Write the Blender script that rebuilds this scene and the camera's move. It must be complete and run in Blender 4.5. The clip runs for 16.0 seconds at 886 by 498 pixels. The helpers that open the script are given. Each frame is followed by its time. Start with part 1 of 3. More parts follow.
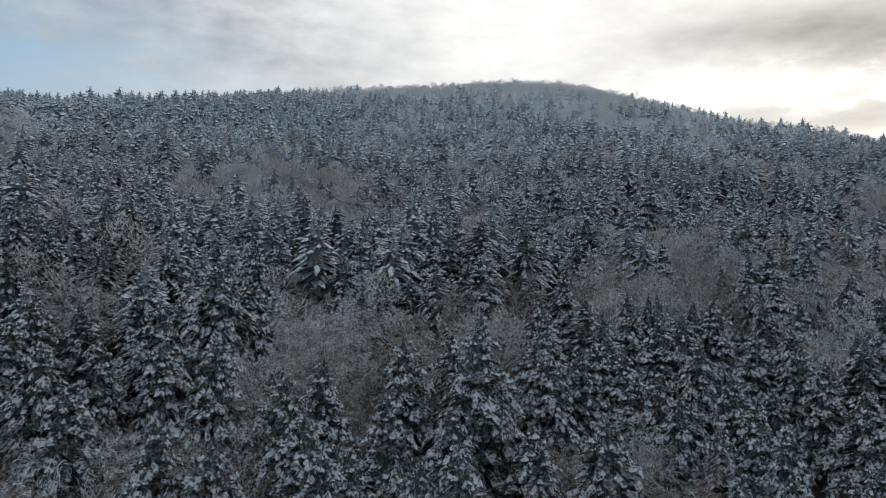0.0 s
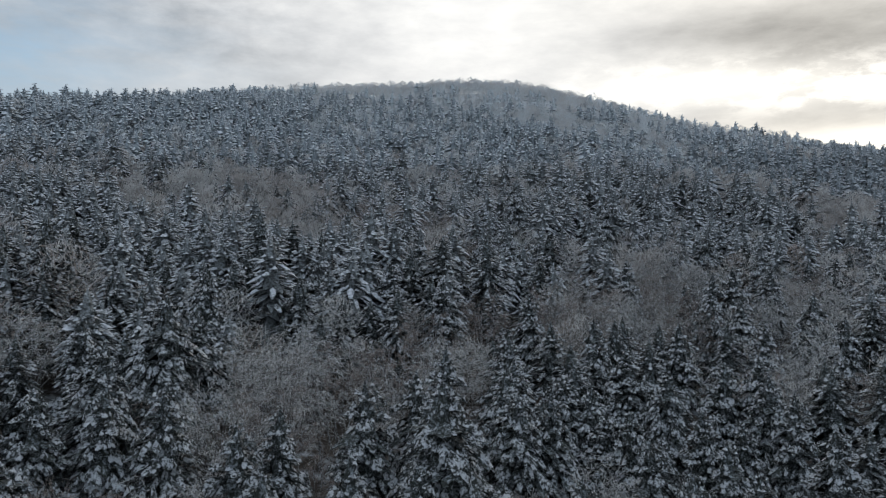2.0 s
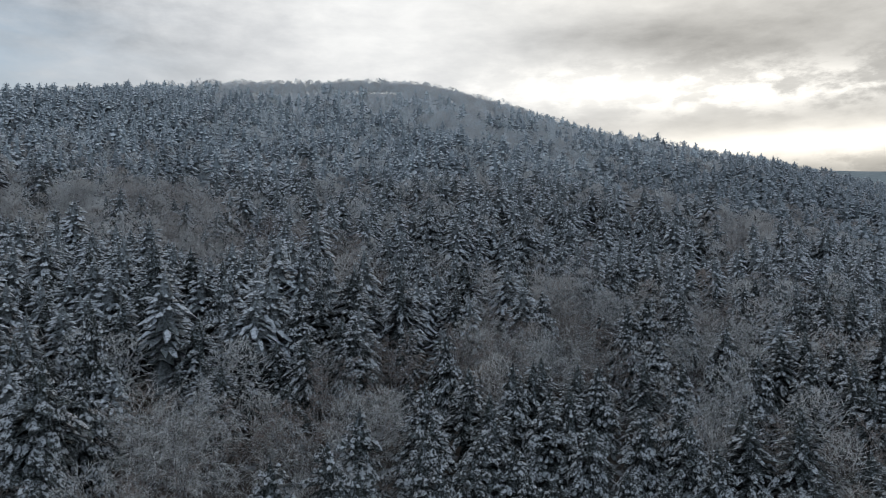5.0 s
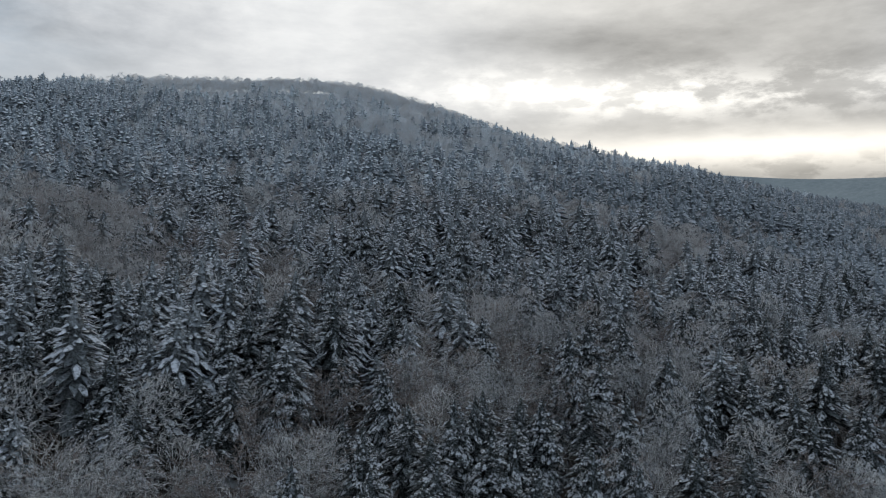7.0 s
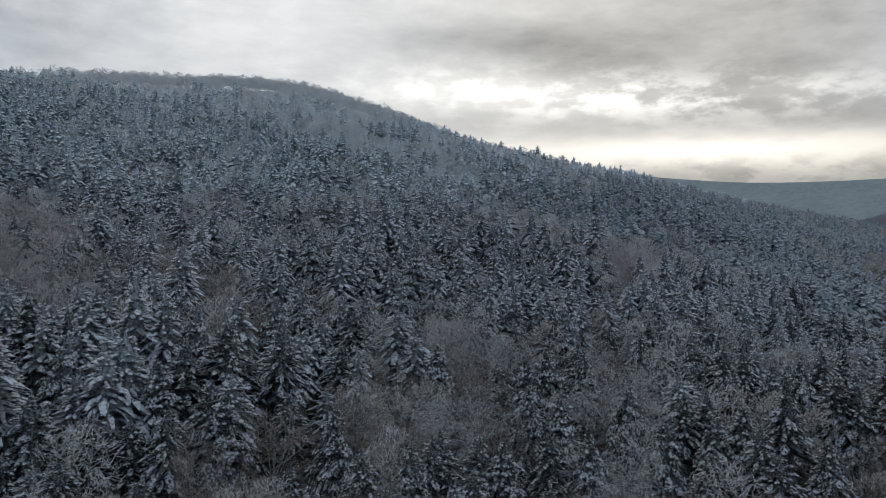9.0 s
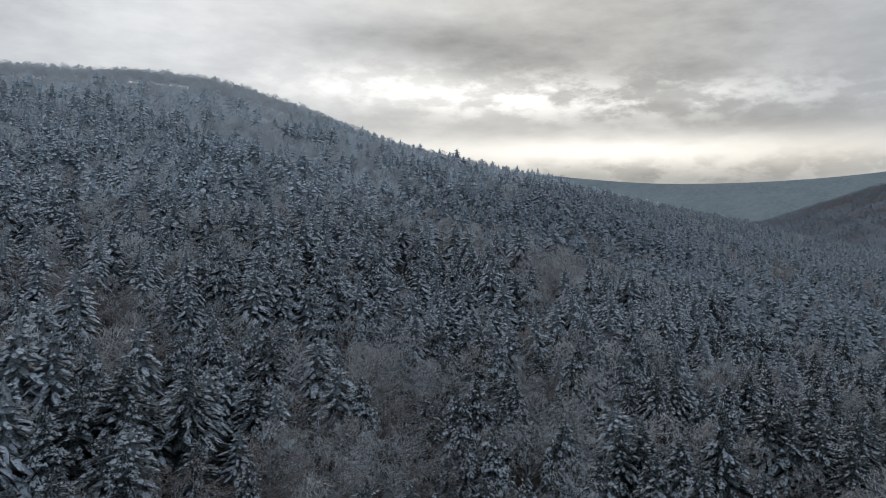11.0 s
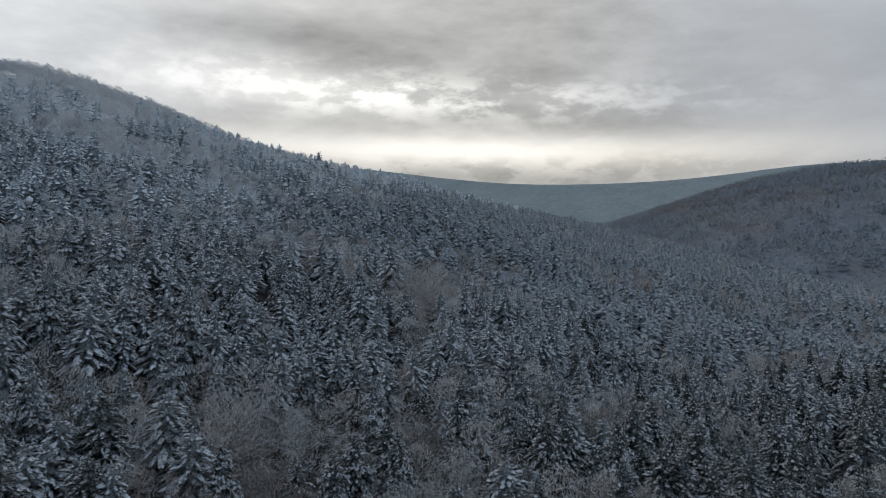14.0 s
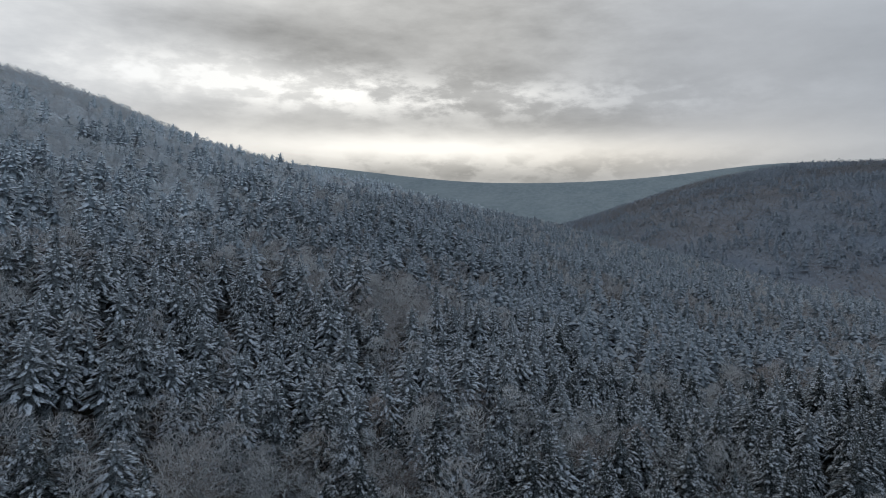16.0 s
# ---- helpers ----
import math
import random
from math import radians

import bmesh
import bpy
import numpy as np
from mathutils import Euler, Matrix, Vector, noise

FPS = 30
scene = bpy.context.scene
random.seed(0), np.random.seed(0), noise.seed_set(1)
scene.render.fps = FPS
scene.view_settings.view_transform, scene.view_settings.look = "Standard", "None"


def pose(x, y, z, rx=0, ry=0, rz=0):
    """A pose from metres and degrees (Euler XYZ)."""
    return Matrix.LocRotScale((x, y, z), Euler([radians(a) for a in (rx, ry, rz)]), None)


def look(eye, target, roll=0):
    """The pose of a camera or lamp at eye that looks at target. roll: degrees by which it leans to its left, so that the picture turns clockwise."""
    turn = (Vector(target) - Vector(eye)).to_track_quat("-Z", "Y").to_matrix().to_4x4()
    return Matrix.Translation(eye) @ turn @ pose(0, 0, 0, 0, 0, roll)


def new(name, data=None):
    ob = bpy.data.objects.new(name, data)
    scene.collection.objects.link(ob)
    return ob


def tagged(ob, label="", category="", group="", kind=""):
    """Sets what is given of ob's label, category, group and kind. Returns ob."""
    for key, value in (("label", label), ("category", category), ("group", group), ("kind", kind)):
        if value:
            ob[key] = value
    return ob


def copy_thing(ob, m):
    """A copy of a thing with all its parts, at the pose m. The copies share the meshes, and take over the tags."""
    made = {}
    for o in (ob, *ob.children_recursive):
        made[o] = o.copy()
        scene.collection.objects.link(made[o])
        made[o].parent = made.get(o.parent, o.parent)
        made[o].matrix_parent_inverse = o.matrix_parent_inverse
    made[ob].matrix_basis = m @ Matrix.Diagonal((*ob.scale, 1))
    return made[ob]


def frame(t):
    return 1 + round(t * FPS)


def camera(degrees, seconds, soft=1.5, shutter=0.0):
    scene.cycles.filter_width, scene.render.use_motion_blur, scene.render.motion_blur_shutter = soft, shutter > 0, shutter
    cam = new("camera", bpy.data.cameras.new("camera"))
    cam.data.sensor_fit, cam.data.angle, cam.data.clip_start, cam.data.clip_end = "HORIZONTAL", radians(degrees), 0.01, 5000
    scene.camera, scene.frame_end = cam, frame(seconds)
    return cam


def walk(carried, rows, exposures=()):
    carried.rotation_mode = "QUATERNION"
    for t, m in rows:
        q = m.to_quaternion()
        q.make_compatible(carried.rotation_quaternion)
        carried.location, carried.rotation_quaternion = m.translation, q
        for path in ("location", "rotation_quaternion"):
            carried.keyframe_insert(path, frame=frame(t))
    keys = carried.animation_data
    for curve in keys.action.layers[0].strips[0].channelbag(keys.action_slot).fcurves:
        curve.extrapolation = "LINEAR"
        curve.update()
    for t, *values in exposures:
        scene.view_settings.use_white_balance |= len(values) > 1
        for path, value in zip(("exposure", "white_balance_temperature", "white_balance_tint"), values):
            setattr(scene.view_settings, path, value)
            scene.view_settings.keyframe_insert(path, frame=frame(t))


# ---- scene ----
cam = camera(60.29, 16.0, soft=1.0)

# seconds, x, y, z, pitch, roll, heading (degrees)
PATH = [
    (0.0, 0.00, 0.00, 0.00, 1.85, 0.52, 0.00),
    (0.5, -0.15, 0.58, 0.63, 1.77, 0.53, 0.71),
    (1.0, -0.27, 1.20, 1.32, 1.69, 0.52, 1.52),
    (1.5, -0.36, 1.76, 1.99, 1.58, 0.52, 2.28),
    (2.0, -0.42, 2.33, 2.65, 1.54, 0.51, 3.19),
    (2.5, -0.52, 2.91, 3.30, 1.47, 0.56, 4.13),
    (3.0, -0.56, 3.52, 3.95, 1.43, 0.57, 5.16),
    (3.5, -0.58, 4.17, 4.56, 1.41, 0.58, 6.39),
    (4.0, -0.59, 4.81, 5.21, 1.40, 0.58, 7.71),
    (4.2, -0.60, 5.08, 5.47, 1.36, 0.56, 8.18),
    (6.3, -0.88, 8.27, 8.20, 1.38, 0.87, 13.55),
    (6.5, -0.87, 8.70, 8.45, 1.34, 0.93, 14.06),
    (7.0, -0.78, 9.79, 9.07, 1.38, 1.00, 15.36),
    (7.5, -0.77, 10.83, 9.75, 1.38, 1.05, 16.62),
    (8.0, -0.76, 11.86, 10.45, 1.37, 1.13, 17.91),
    (8.5, -0.73, 12.90, 11.14, 1.34, 1.20, 18.79),
    (8.7, -0.71, 13.33, 11.42, 1.34, 1.26, 19.03),
    (10.8, 0.05, 18.61, 14.39, 1.25, 1.27, 25.12),
    (11.0, 0.18, 19.15, 14.66, 1.30, 1.22, 25.82),
    (11.5, 0.50, 20.51, 15.35, 1.30, 1.16, 27.51),
    (12.0, 0.90, 21.94, 16.04, 1.32, 1.12, 29.31),
    (12.5, 1.31, 23.35, 16.69, 1.33, 1.08, 31.02),
    (13.0, 1.75, 24.77, 17.38, 1.32, 1.06, 32.82),
    (13.5, 2.17, 26.21, 18.02, 1.31, 1.01, 34.50),
    (14.0, 2.70, 27.71, 18.73, 1.30, 0.92, 36.38),
    (14.5, 3.25, 29.17, 19.38, 1.26, 0.86, 37.95),
    (15.0, 3.79, 30.62, 20.06, 1.25, 0.81, 38.83),
    (15.5, 4.34, 31.98, 20.72, 1.19, 0.80, 38.86),
    (16.0, 5.03, 33.40, 21.43, 1.17, 0.77, 39.24),
]


def aim(x, y, z, pitch, roll, heading):
    p, h = radians(pitch), radians(heading)
    way = Vector((math.sin(h) * math.cos(p), math.cos(h) * math.cos(p), math.sin(p)))
    return look((x, y, z), Vector((x, y, z)) + way, roll)


walk(cam, [(row[0], aim(*row[1:])) for row in PATH], [(0.0, 0.22, 6540, 10), (4.0, 0.11, 6460, 10), (8.0, -0.07, 6320, 10), (11.0, -0.16, 6240, 10), (16.0, -0.22, 6180, 10)])

# ---- sky and sun: thin bright overcast, the low sun hidden behind it above the hill ----
SUN_AZ, SUN_EL = 9.0, 20.0
world = bpy.data.worlds.new("sky")
scene.world = world
world.use_nodes = True
wn, wl = world.node_tree.nodes, world.node_tree.links
wn.clear()


def wmath(op, a, b=None, c=None, clamp=False):
    n = wn.new("ShaderNodeMath")
    n.operation, n.use_clamp = op, clamp
    for i, v in enumerate((a, b, c)):
        if v is None:
            continue
        if isinstance(v, (int, float)):
            n.inputs[i].default_value = v
        else:
            wl.new(v, n.inputs[i])
    return n.outputs[0]


def wmix(fac, a, b):
    n = wn.new("ShaderNodeMix")
    n.data_type = "RGBA"
    for s, v in ((n.inputs[0], fac), (n.inputs[6], a), (n.inputs[7], b)):
        if isinstance(v, (int, float)):
            s.default_value = v
        elif isinstance(v, tuple):
            s.default_value = (*v, 1)
        else:
            wl.new(v, s)
    return n.outputs[2]


def wnoise(vec, scale, detail, rough, dist=0.0):
    n = wn.new("ShaderNodeTexNoise")
    n.inputs["Scale"].default_value, n.inputs["Detail"].default_value = scale, detail
    n.inputs["Roughness"].default_value, n.inputs["Distortion"].default_value = rough, dist
    wl.new(vec, n.inputs["Vector"])
    return n.outputs["Fac"]


tc = wn.new("ShaderNodeTexCoord")
sep = wn.new("ShaderNodeSeparateXYZ")
wl.new(tc.outputs["Generated"], sep.inputs[0])
dx, dy, dz = sep.outputs
up = wmath("MAXIMUM", dz, 0.0)
az = wmath("MULTIPLY", wmath("ARCTAN2", dx, dy), 57.2958)
el = wmath("MULTIPLY", wmath("ARCSINE", dz), 57.2958)
# the cloud layer is seen in perspective: streaks close up towards the horizon
deep = wmath("ADD", up, 0.07)
comb = wn.new("ShaderNodeCombineXYZ")
wl.new(wmath("DIVIDE", dx, deep), comb.inputs[0])
wl.new(wmath("DIVIDE", dy, deep), comb.inputs[1])
layer = comb.outputs[0]
comb2 = wn.new("ShaderNodeCombineXYZ")
wl.new(wmath("MULTIPLY", az, 0.05), comb2.inputs[0])
wl.new(wmath("MULTIPLY", el, 0.16), comb2.inputs[1])
flat = comb2.outputs[0]
broad = wnoise(layer, 0.75, 4.0, 0.55, 0.4)
streak = wnoise(flat, 1.1, 6.0, 0.58, 0.2)
wisps = wnoise(flat, 3.2, 6.0, 0.62, 0.3)


def bump(a0, e0, sa, se, slant=0.0):
    """A soft patch of the cloud cover, in degrees of azimuth and elevation."""
    u = wmath("SUBTRACT", az, a0)
    v = wmath("SUBTRACT", wmath("SUBTRACT", el, e0), wmath("MULTIPLY", u, slant))
    q = wmath("ADD", wmath("POWER", wmath("ABSOLUTE", wmath("DIVIDE", u, sa)), 2.0), wmath("POWER", wmath("ABSOLUTE", wmath("DIVIDE", v, se)), 2.0))
    return wmath("EXPONENT", wmath("MULTIPLY", q, -1.0))


def wsum(*terms):
    out = terms[0]
    for t in terms[1:]:
        out = wmath("ADD", out, t)
    return out


def gain(v, k, off=0.0):
    return wmath("MULTIPLY_ADD", v, k, off)


def soft_step(v, lo, hi):
    n = wn.new("ShaderNodeMapRange")
    n.interpolation_type = "SMOOTHSTEP"
    n.inputs[1].default_value, n.inputs[2].default_value = lo, hi
    wl.new(v, n.inputs[0])
    return n.outputs[0]


glow = bump(SUN_AZ - 1, SUN_EL - 1, 19, 13)
fleece = wnoise(flat, 3.0, 8.0, 0.58, 0.12)
comb3 = wn.new("ShaderNodeCombineXYZ")
wl.new(wmath("MULTIPLY", az, 0.09), comb3.inputs[0])
wl.new(wmath("MULTIPLY", el, 0.19), comb3.inputs[1])
curd = wnoise(comb3.outputs[0], 3.2, 8.0, 0.60, 0.1)
rifts = wmath("MULTIPLY", soft_step(wmath("MULTIPLY_ADD", curd, 0.6, gain(fleece, 0.4)), 0.45, 0.58), wsum(bump(29, 12.9, 13, 1.5, -0.03), gain(bump(42, 12.2, 14, 1.3), 0.55)), clamp=True)
puffs = wmath("MULTIPLY", soft_step(curd, 0.44, 0.60), bump(42, 7.3, 18, 1.3))
thin = wsum(gain(streak, 0.9, -0.45), gain(wisps, 0.5, -0.25), gain(fleece, 0.4, -0.2), gain(curd, 0.36, -0.18), gain(broad, 0.4, -0.2))
lum = wsum(gain(glow, 0.37, 0.49), gain(rifts, 0.40), gain(bump(24, 12.9, 10, 1.4, -0.03), 0.26), gain(bump(39, 8.6, 20, 1.2), 0.55), gain(puffs, -0.20), gain(bump(44, 10.8, 18, 1.1), -0.06),
           gain(bump(25, 16.3, 10, 1.9, -0.05), -0.27), gain(bump(40, 21, 26, 3.2), 0.10), gain(bump(70, 13.5, 18, 3.0), -0.05), gain(bump(-26, 15.5, 12, 6), -0.12), gain(bump(-10, 15.6, 8, 1.6), -0.10),
           gain(wmath("MULTIPLY", wmath("SUBTRACT", curd, 0.5), bump(-14, 17.5, 12, 4)), 0.35), wmath("MULTIPLY", thin, gain(soft_step(az, 46.0, 62.0), -0.32, 0.50)))
lum = wmath("MINIMUM", wmath("MAXIMUM", lum, 0.33), 1.06)
tint = wmix(soft_step(lum, 0.5, 1.0), (0.98, 1.0, 1.02), (1.005, 1.0, 0.975))
tint = wmix(wmath("MULTIPLY", bump(40, 8.0, 24, 2.2), 0.9, clamp=True), tint, (1.11, 0.99, 0.80))
tint = wmix(wmath("SUBTRACT", soft_step(az, 2.0, 32.0), gain(soft_step(az, 40.0, 60.0), 0.9)), tint, wmix(0.75, tint, (1.05, 1.0, 0.90)))
vm = wn.new("ShaderNodeVectorMath")
vm.operation = "SCALE"
wl.new(tint, vm.inputs[0])
wl.new(wmath("MULTIPLY", lum, gain(soft_step(az, 0.0, 36.0), 1.2, 10.1)), vm.inputs["Scale"])
nishita = wn.new("ShaderNodeTexSky")
nishita.sky_type, nishita.sun_disc = "NISHITA", False
nishita.sun_elevation, nishita.sun_rotation = radians(SUN_EL), radians(SUN_AZ)
gap = wmath("MULTIPLY", bump(-31, 13.9, 17, 5.0), gain(wsum(streak, wisps), -1.6, 2.5), clamp=True)
clear_sky = wmix(0.55, nishita.outputs[0], (2.1, 3.9, 5.6))
sky = wmix(wmath("MULTIPLY", gap, 0.92, clamp=True), vm.outputs[0], clear_sky)
# away from the sun the cover is thicker and bluer
towards = wmath("MULTIPLY_ADD", dx, math.sin(radians(SUN_AZ - 6)), wmath("MULTIPLY", dy, math.cos(radians(SUN_AZ - 6))))
rear = wmath("MULTIPLY_ADD", wmath("SUBTRACT", towards, wmath("MULTIPLY", up, 0.25)), -0.9, 0.42, clamp=True)
shade = wmix(broad, (3.65, 4.55, 5.65), (5.2, 6.15, 7.3))
sky = wmix(wmath("MULTIPLY", rear, 1.0, clamp=True), sky, shade)
bg = wn.new("ShaderNodeBackground")
bg.inputs["Strength"].default_value = 0.1
wl.new(sky, bg.inputs["Color"])
wl.new(bg.outputs[0], wn.new("ShaderNodeOutputWorld").inputs[0])

sun = new("sun", bpy.data.lights.new("sun", "SUN"))
sun.data.energy, sun.data.angle, sun.data.color = 0.5, radians(24), (1.0, 0.95, 0.88)
sun_h = Vector((math.sin(radians(SUN_AZ)), math.cos(radians(SUN_AZ)), math.tan(radians(SUN_EL))))
sun.matrix_world = look(sun_h * 400, (0, 0, 0))


# ---- materials ----
def surface(name, roughness=0.8):
    m = bpy.data.materials.new(name)
    m.use_nodes = True
    b = m.node_tree.nodes["Principled BSDF"]
    b.inputs["Roughness"].default_value = roughness
    b.inputs["Specular IOR Level"].default_value = 0.25
    return m, m.node_tree.nodes, m.node_tree.links, b


def mnoise(n, l, scale, detail=3.0, rough=0.6):
    g = n.new("ShaderNodeNewGeometry")
    t = n.new("ShaderNodeTexNoise")
    t.inputs["Scale"].default_value, t.inputs["Detail"].default_value, t.inputs["Roughness"].default_value = scale, detail, rough
    l.new(g.outputs["Position"], t.inputs["Vector"])
    return t.outputs["Fac"]


def ramp(n, l, fac, lo, hi):
    r = n.new("ShaderNodeMapRange")
    r.inputs[1].default_value, r.inputs[2].default_value = lo, hi
    l.new(fac, r.inputs[0])
    return r.outputs[0]


def mmath(n, l, op, a, b):
    m = n.new("ShaderNodeMath")
    m.operation = op
    for i, v in enumerate((a, b)):
        if isinstance(v, (int, float)):
            m.inputs[i].default_value = v
        else:
            l.new(v, m.inputs[i])
    return m.outputs[0]


def mixed(n, l, fac, a, b):
    x = n.new("ShaderNodeMix")
    x.data_type = "RGBA"
    for s, v in ((x.inputs[0], fac), (x.inputs[6], a), (x.inputs[7], b)):
        if isinstance(v, (int, float)):
            s.default_value = v
        elif isinstance(v, tuple):
            s.default_value = (*v, 1)
        else:
            l.new(v, s)
    return x.outputs[2]


def bumped(n, l, b, fac, strength, dist):
    k = n.new("ShaderNodeBump")
    k.inputs["Strength"].default_value, k.inputs["Distance"].default_value = strength, dist
    l.new(fac, k.inputs["Height"])
    l.new(k.outputs[0], b.inputs["Normal"])


def plant_material(name, dark, other, rime, rime_lo, rime_hi, fine=7.0, stand=0.05):
    """Needles or twigs: two tones that vary from plant to plant and across the stand, under a dusting of rime. The
    distant sets also hold haze in these colours.
    """
    m, n, l, b = surface(name, 0.85)
    g = n.new("ShaderNodeNewGeometry")
    tone = mixed(n, l, g.outputs["Random Per Island"], dark, other)
    tone = mixed(n, l, ramp(n, l, mnoise(n, l, stand, 2.0), 0.35, 0.65), tone, tuple(0.5 * (p + q) for p, q in zip(dark, other)))
    cover = ramp(n, l, mnoise(n, l, fine, 5.0, 0.82), rime_lo, rime_hi)
    l.new(mixed(n, l, cover, tone, rime), b.inputs["Base Color"])
    return m


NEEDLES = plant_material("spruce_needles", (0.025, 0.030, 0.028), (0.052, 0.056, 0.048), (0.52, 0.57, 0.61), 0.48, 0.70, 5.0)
# upper slope and hilltop: aerial haze is mixed into these pale tones, over rime
NEEDLES_FAR = plant_material("hazed_needles_upper_slope", (0.19, 0.220, 0.233), (0.27, 0.302, 0.315), (0.62, 0.68, 0.73), 0.36, 0.78, 2.4)
NEEDLES_TOP = plant_material("hazed_needles_hilltop", (0.33, 0.375, 0.392), (0.42, 0.463, 0.48), (0.74, 0.79, 0.83), 0.34, 0.76, 1.2)
# slope set: hazed as well, a dimmer copy where the hillside looks less bright
NEEDLES_SLOPE = plant_material("hazed_slope_needles", (0.130, 0.146, 0.152), (0.185, 0.20, 0.205), (0.50, 0.56, 0.61), 0.36, 0.76, 3.0)
RIME_SLOPE = plant_material("hazed_slope_boughs", (0.29, 0.32, 0.345), (0.40, 0.43, 0.46), (0.58, 0.62, 0.66), 0.40, 0.78, 2.0)
TWIGS_SLOPE = plant_material("hazed_slope_twigs", (0.35, 0.335, 0.315), (0.465, 0.45, 0.43), (0.71, 0.72, 0.73), 0.36, 0.76, 0.35, 0.02)
# needles of the opposite hill, made blue-grey and flat in colour for haze
NEEDLES_DALE = plant_material("hazed_needles_valley", (0.20, 0.228, 0.262), (0.235, 0.265, 0.30), (0.30, 0.33, 0.36), 0.40, 0.80, 0.5)
TWIGS = plant_material("rimed_twigs", (0.17, 0.155, 0.135), (0.33, 0.32, 0.295), (0.80, 0.805, 0.80), 0.38, 0.62, 4.0)
# mid-distance needles, lightened in colour for the haze before them
NEEDLES_MID = plant_material("hazed_needles_mid", (0.058, 0.065, 0.061), (0.098, 0.104, 0.097), (0.53, 0.57, 0.60), 0.39, 0.72, 4.0)
# distant twigs: haze lightens the colour beyond what rime would
TWIGS_FAR = plant_material("hazed_twigs_distant", (0.62, 0.675, 0.705), (0.75, 0.80, 0.83), (0.84, 0.87, 0.90), 0.32, 0.74, 0.22, 0.02)
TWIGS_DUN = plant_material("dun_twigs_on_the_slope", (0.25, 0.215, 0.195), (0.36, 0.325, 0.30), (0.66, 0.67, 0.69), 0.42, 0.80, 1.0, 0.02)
# warmth of backlit crowns, and haze, put into the twig colour
TWIGS_WARM = plant_material("backlit_hazed_twigs", (0.55, 0.54, 0.53), (0.66, 0.655, 0.65), (0.82, 0.84, 0.86), 0.40, 0.80, 0.22, 0.02)
BROWN_TWIGS = plant_material("brown_twigs", (0.16, 0.115, 0.090), (0.27, 0.205, 0.165), (0.66, 0.66, 0.67), 0.44, 0.76, 5.0)
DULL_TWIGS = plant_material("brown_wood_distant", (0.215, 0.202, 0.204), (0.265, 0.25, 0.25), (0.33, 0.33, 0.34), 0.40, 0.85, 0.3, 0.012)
# frosted wood over there, with the blue of the haze in its colour
COLD_TWIGS = plant_material("hazed_frosted_wood", (0.225, 0.258, 0.300), (0.285, 0.318, 0.36), (0.39, 0.42, 0.46), 0.40, 0.85, 0.3, 0.012)
# distant rimed boughs, their contrast lowered in the colour for haze
RIME = plant_material("hazed_rime_distant", (0.46, 0.50, 0.54), (0.62, 0.66, 0.70), (0.78, 0.82, 0.86), 0.40, 0.75, 1.6)
# rimed boughs over there, dulled in colour for haze
DULL_RIME = plant_material("hazed_rime_valley", (0.27, 0.30, 0.33), (0.33, 0.36, 0.395), (0.43, 0.46, 0.50), 0.40, 0.8, 0.6)

SNOW, n, l, b = surface("tree_snow", 0.6)
white = mixed(n, l, ramp(n, l, mnoise(n, l, 3.0, 4.0, 0.7), 0.3, 0.68), (0.45, 0.475, 0.51), (0.76, 0.785, 0.81))
# needles and twigs show where the snow has slid off
l.new(mixed(n, l, ramp(n, l, mnoise(n, l, 3.6, 5.0, 0.75), 0.455, 0.53), (0.045, 0.050, 0.047), white), b.inputs["Base Color"])
bumped(n, l, b, mnoise(n, l, 7.0, 4.0), 1.0, 0.25)

# mid-distance tree snow: haze lifts the dark gaps in the colour
HAZED_SNOW, n, l, b = surface("hazed_tree_snow", 0.7)
white = mixed(n, l, ramp(n, l, mnoise(n, l, 2.0, 4.0, 0.7), 0.3, 0.68), (0.43, 0.46, 0.50), (0.70, 0.73, 0.765))
l.new(mixed(n, l, ramp(n, l, mnoise(n, l, 2.6, 5.0, 0.75), 0.40, 0.51), (0.10, 0.112, 0.115), white), b.inputs["Base Color"])

BARK, n, l, b = surface("bark", 0.9)
l.new(mixed(n, l, ramp(n, l, mnoise(n, l, 6.0, 4.0), 0.42, 0.62), (0.085, 0.070, 0.062), (0.52, 0.53, 0.55)), b.inputs["Base Color"])
bumped(n, l, b, mnoise(n, l, 22.0, 3.0), 0.6, 0.03)

GROUND, n, l, b = surface("forest_floor", 0.85)
litter = mixed(n, l, ramp(n, l, mnoise(n, l, 1.7, 4.0), 0.4, 0.7), (0.070, 0.056, 0.046), (0.13, 0.11, 0.095))
l.new(mixed(n, l, ramp(n, l, mnoise(n, l, 0.55, 5.0, 0.65), 0.50, 0.72), litter, (0.60, 0.63, 0.67)), b.inputs["Base Color"])
bumped(n, l, b, mnoise(n, l, 2.5, 4.0), 0.7, 0.2)

# snowy floor of the upper slope, brightened in colour to stand for haze
HAZED_FLOOR, n, l, b = surface("hazed_snowy_floor", 0.8)
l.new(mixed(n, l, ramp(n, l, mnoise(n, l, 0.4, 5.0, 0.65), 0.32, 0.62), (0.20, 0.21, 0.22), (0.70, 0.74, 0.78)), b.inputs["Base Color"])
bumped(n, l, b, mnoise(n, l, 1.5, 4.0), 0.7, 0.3)

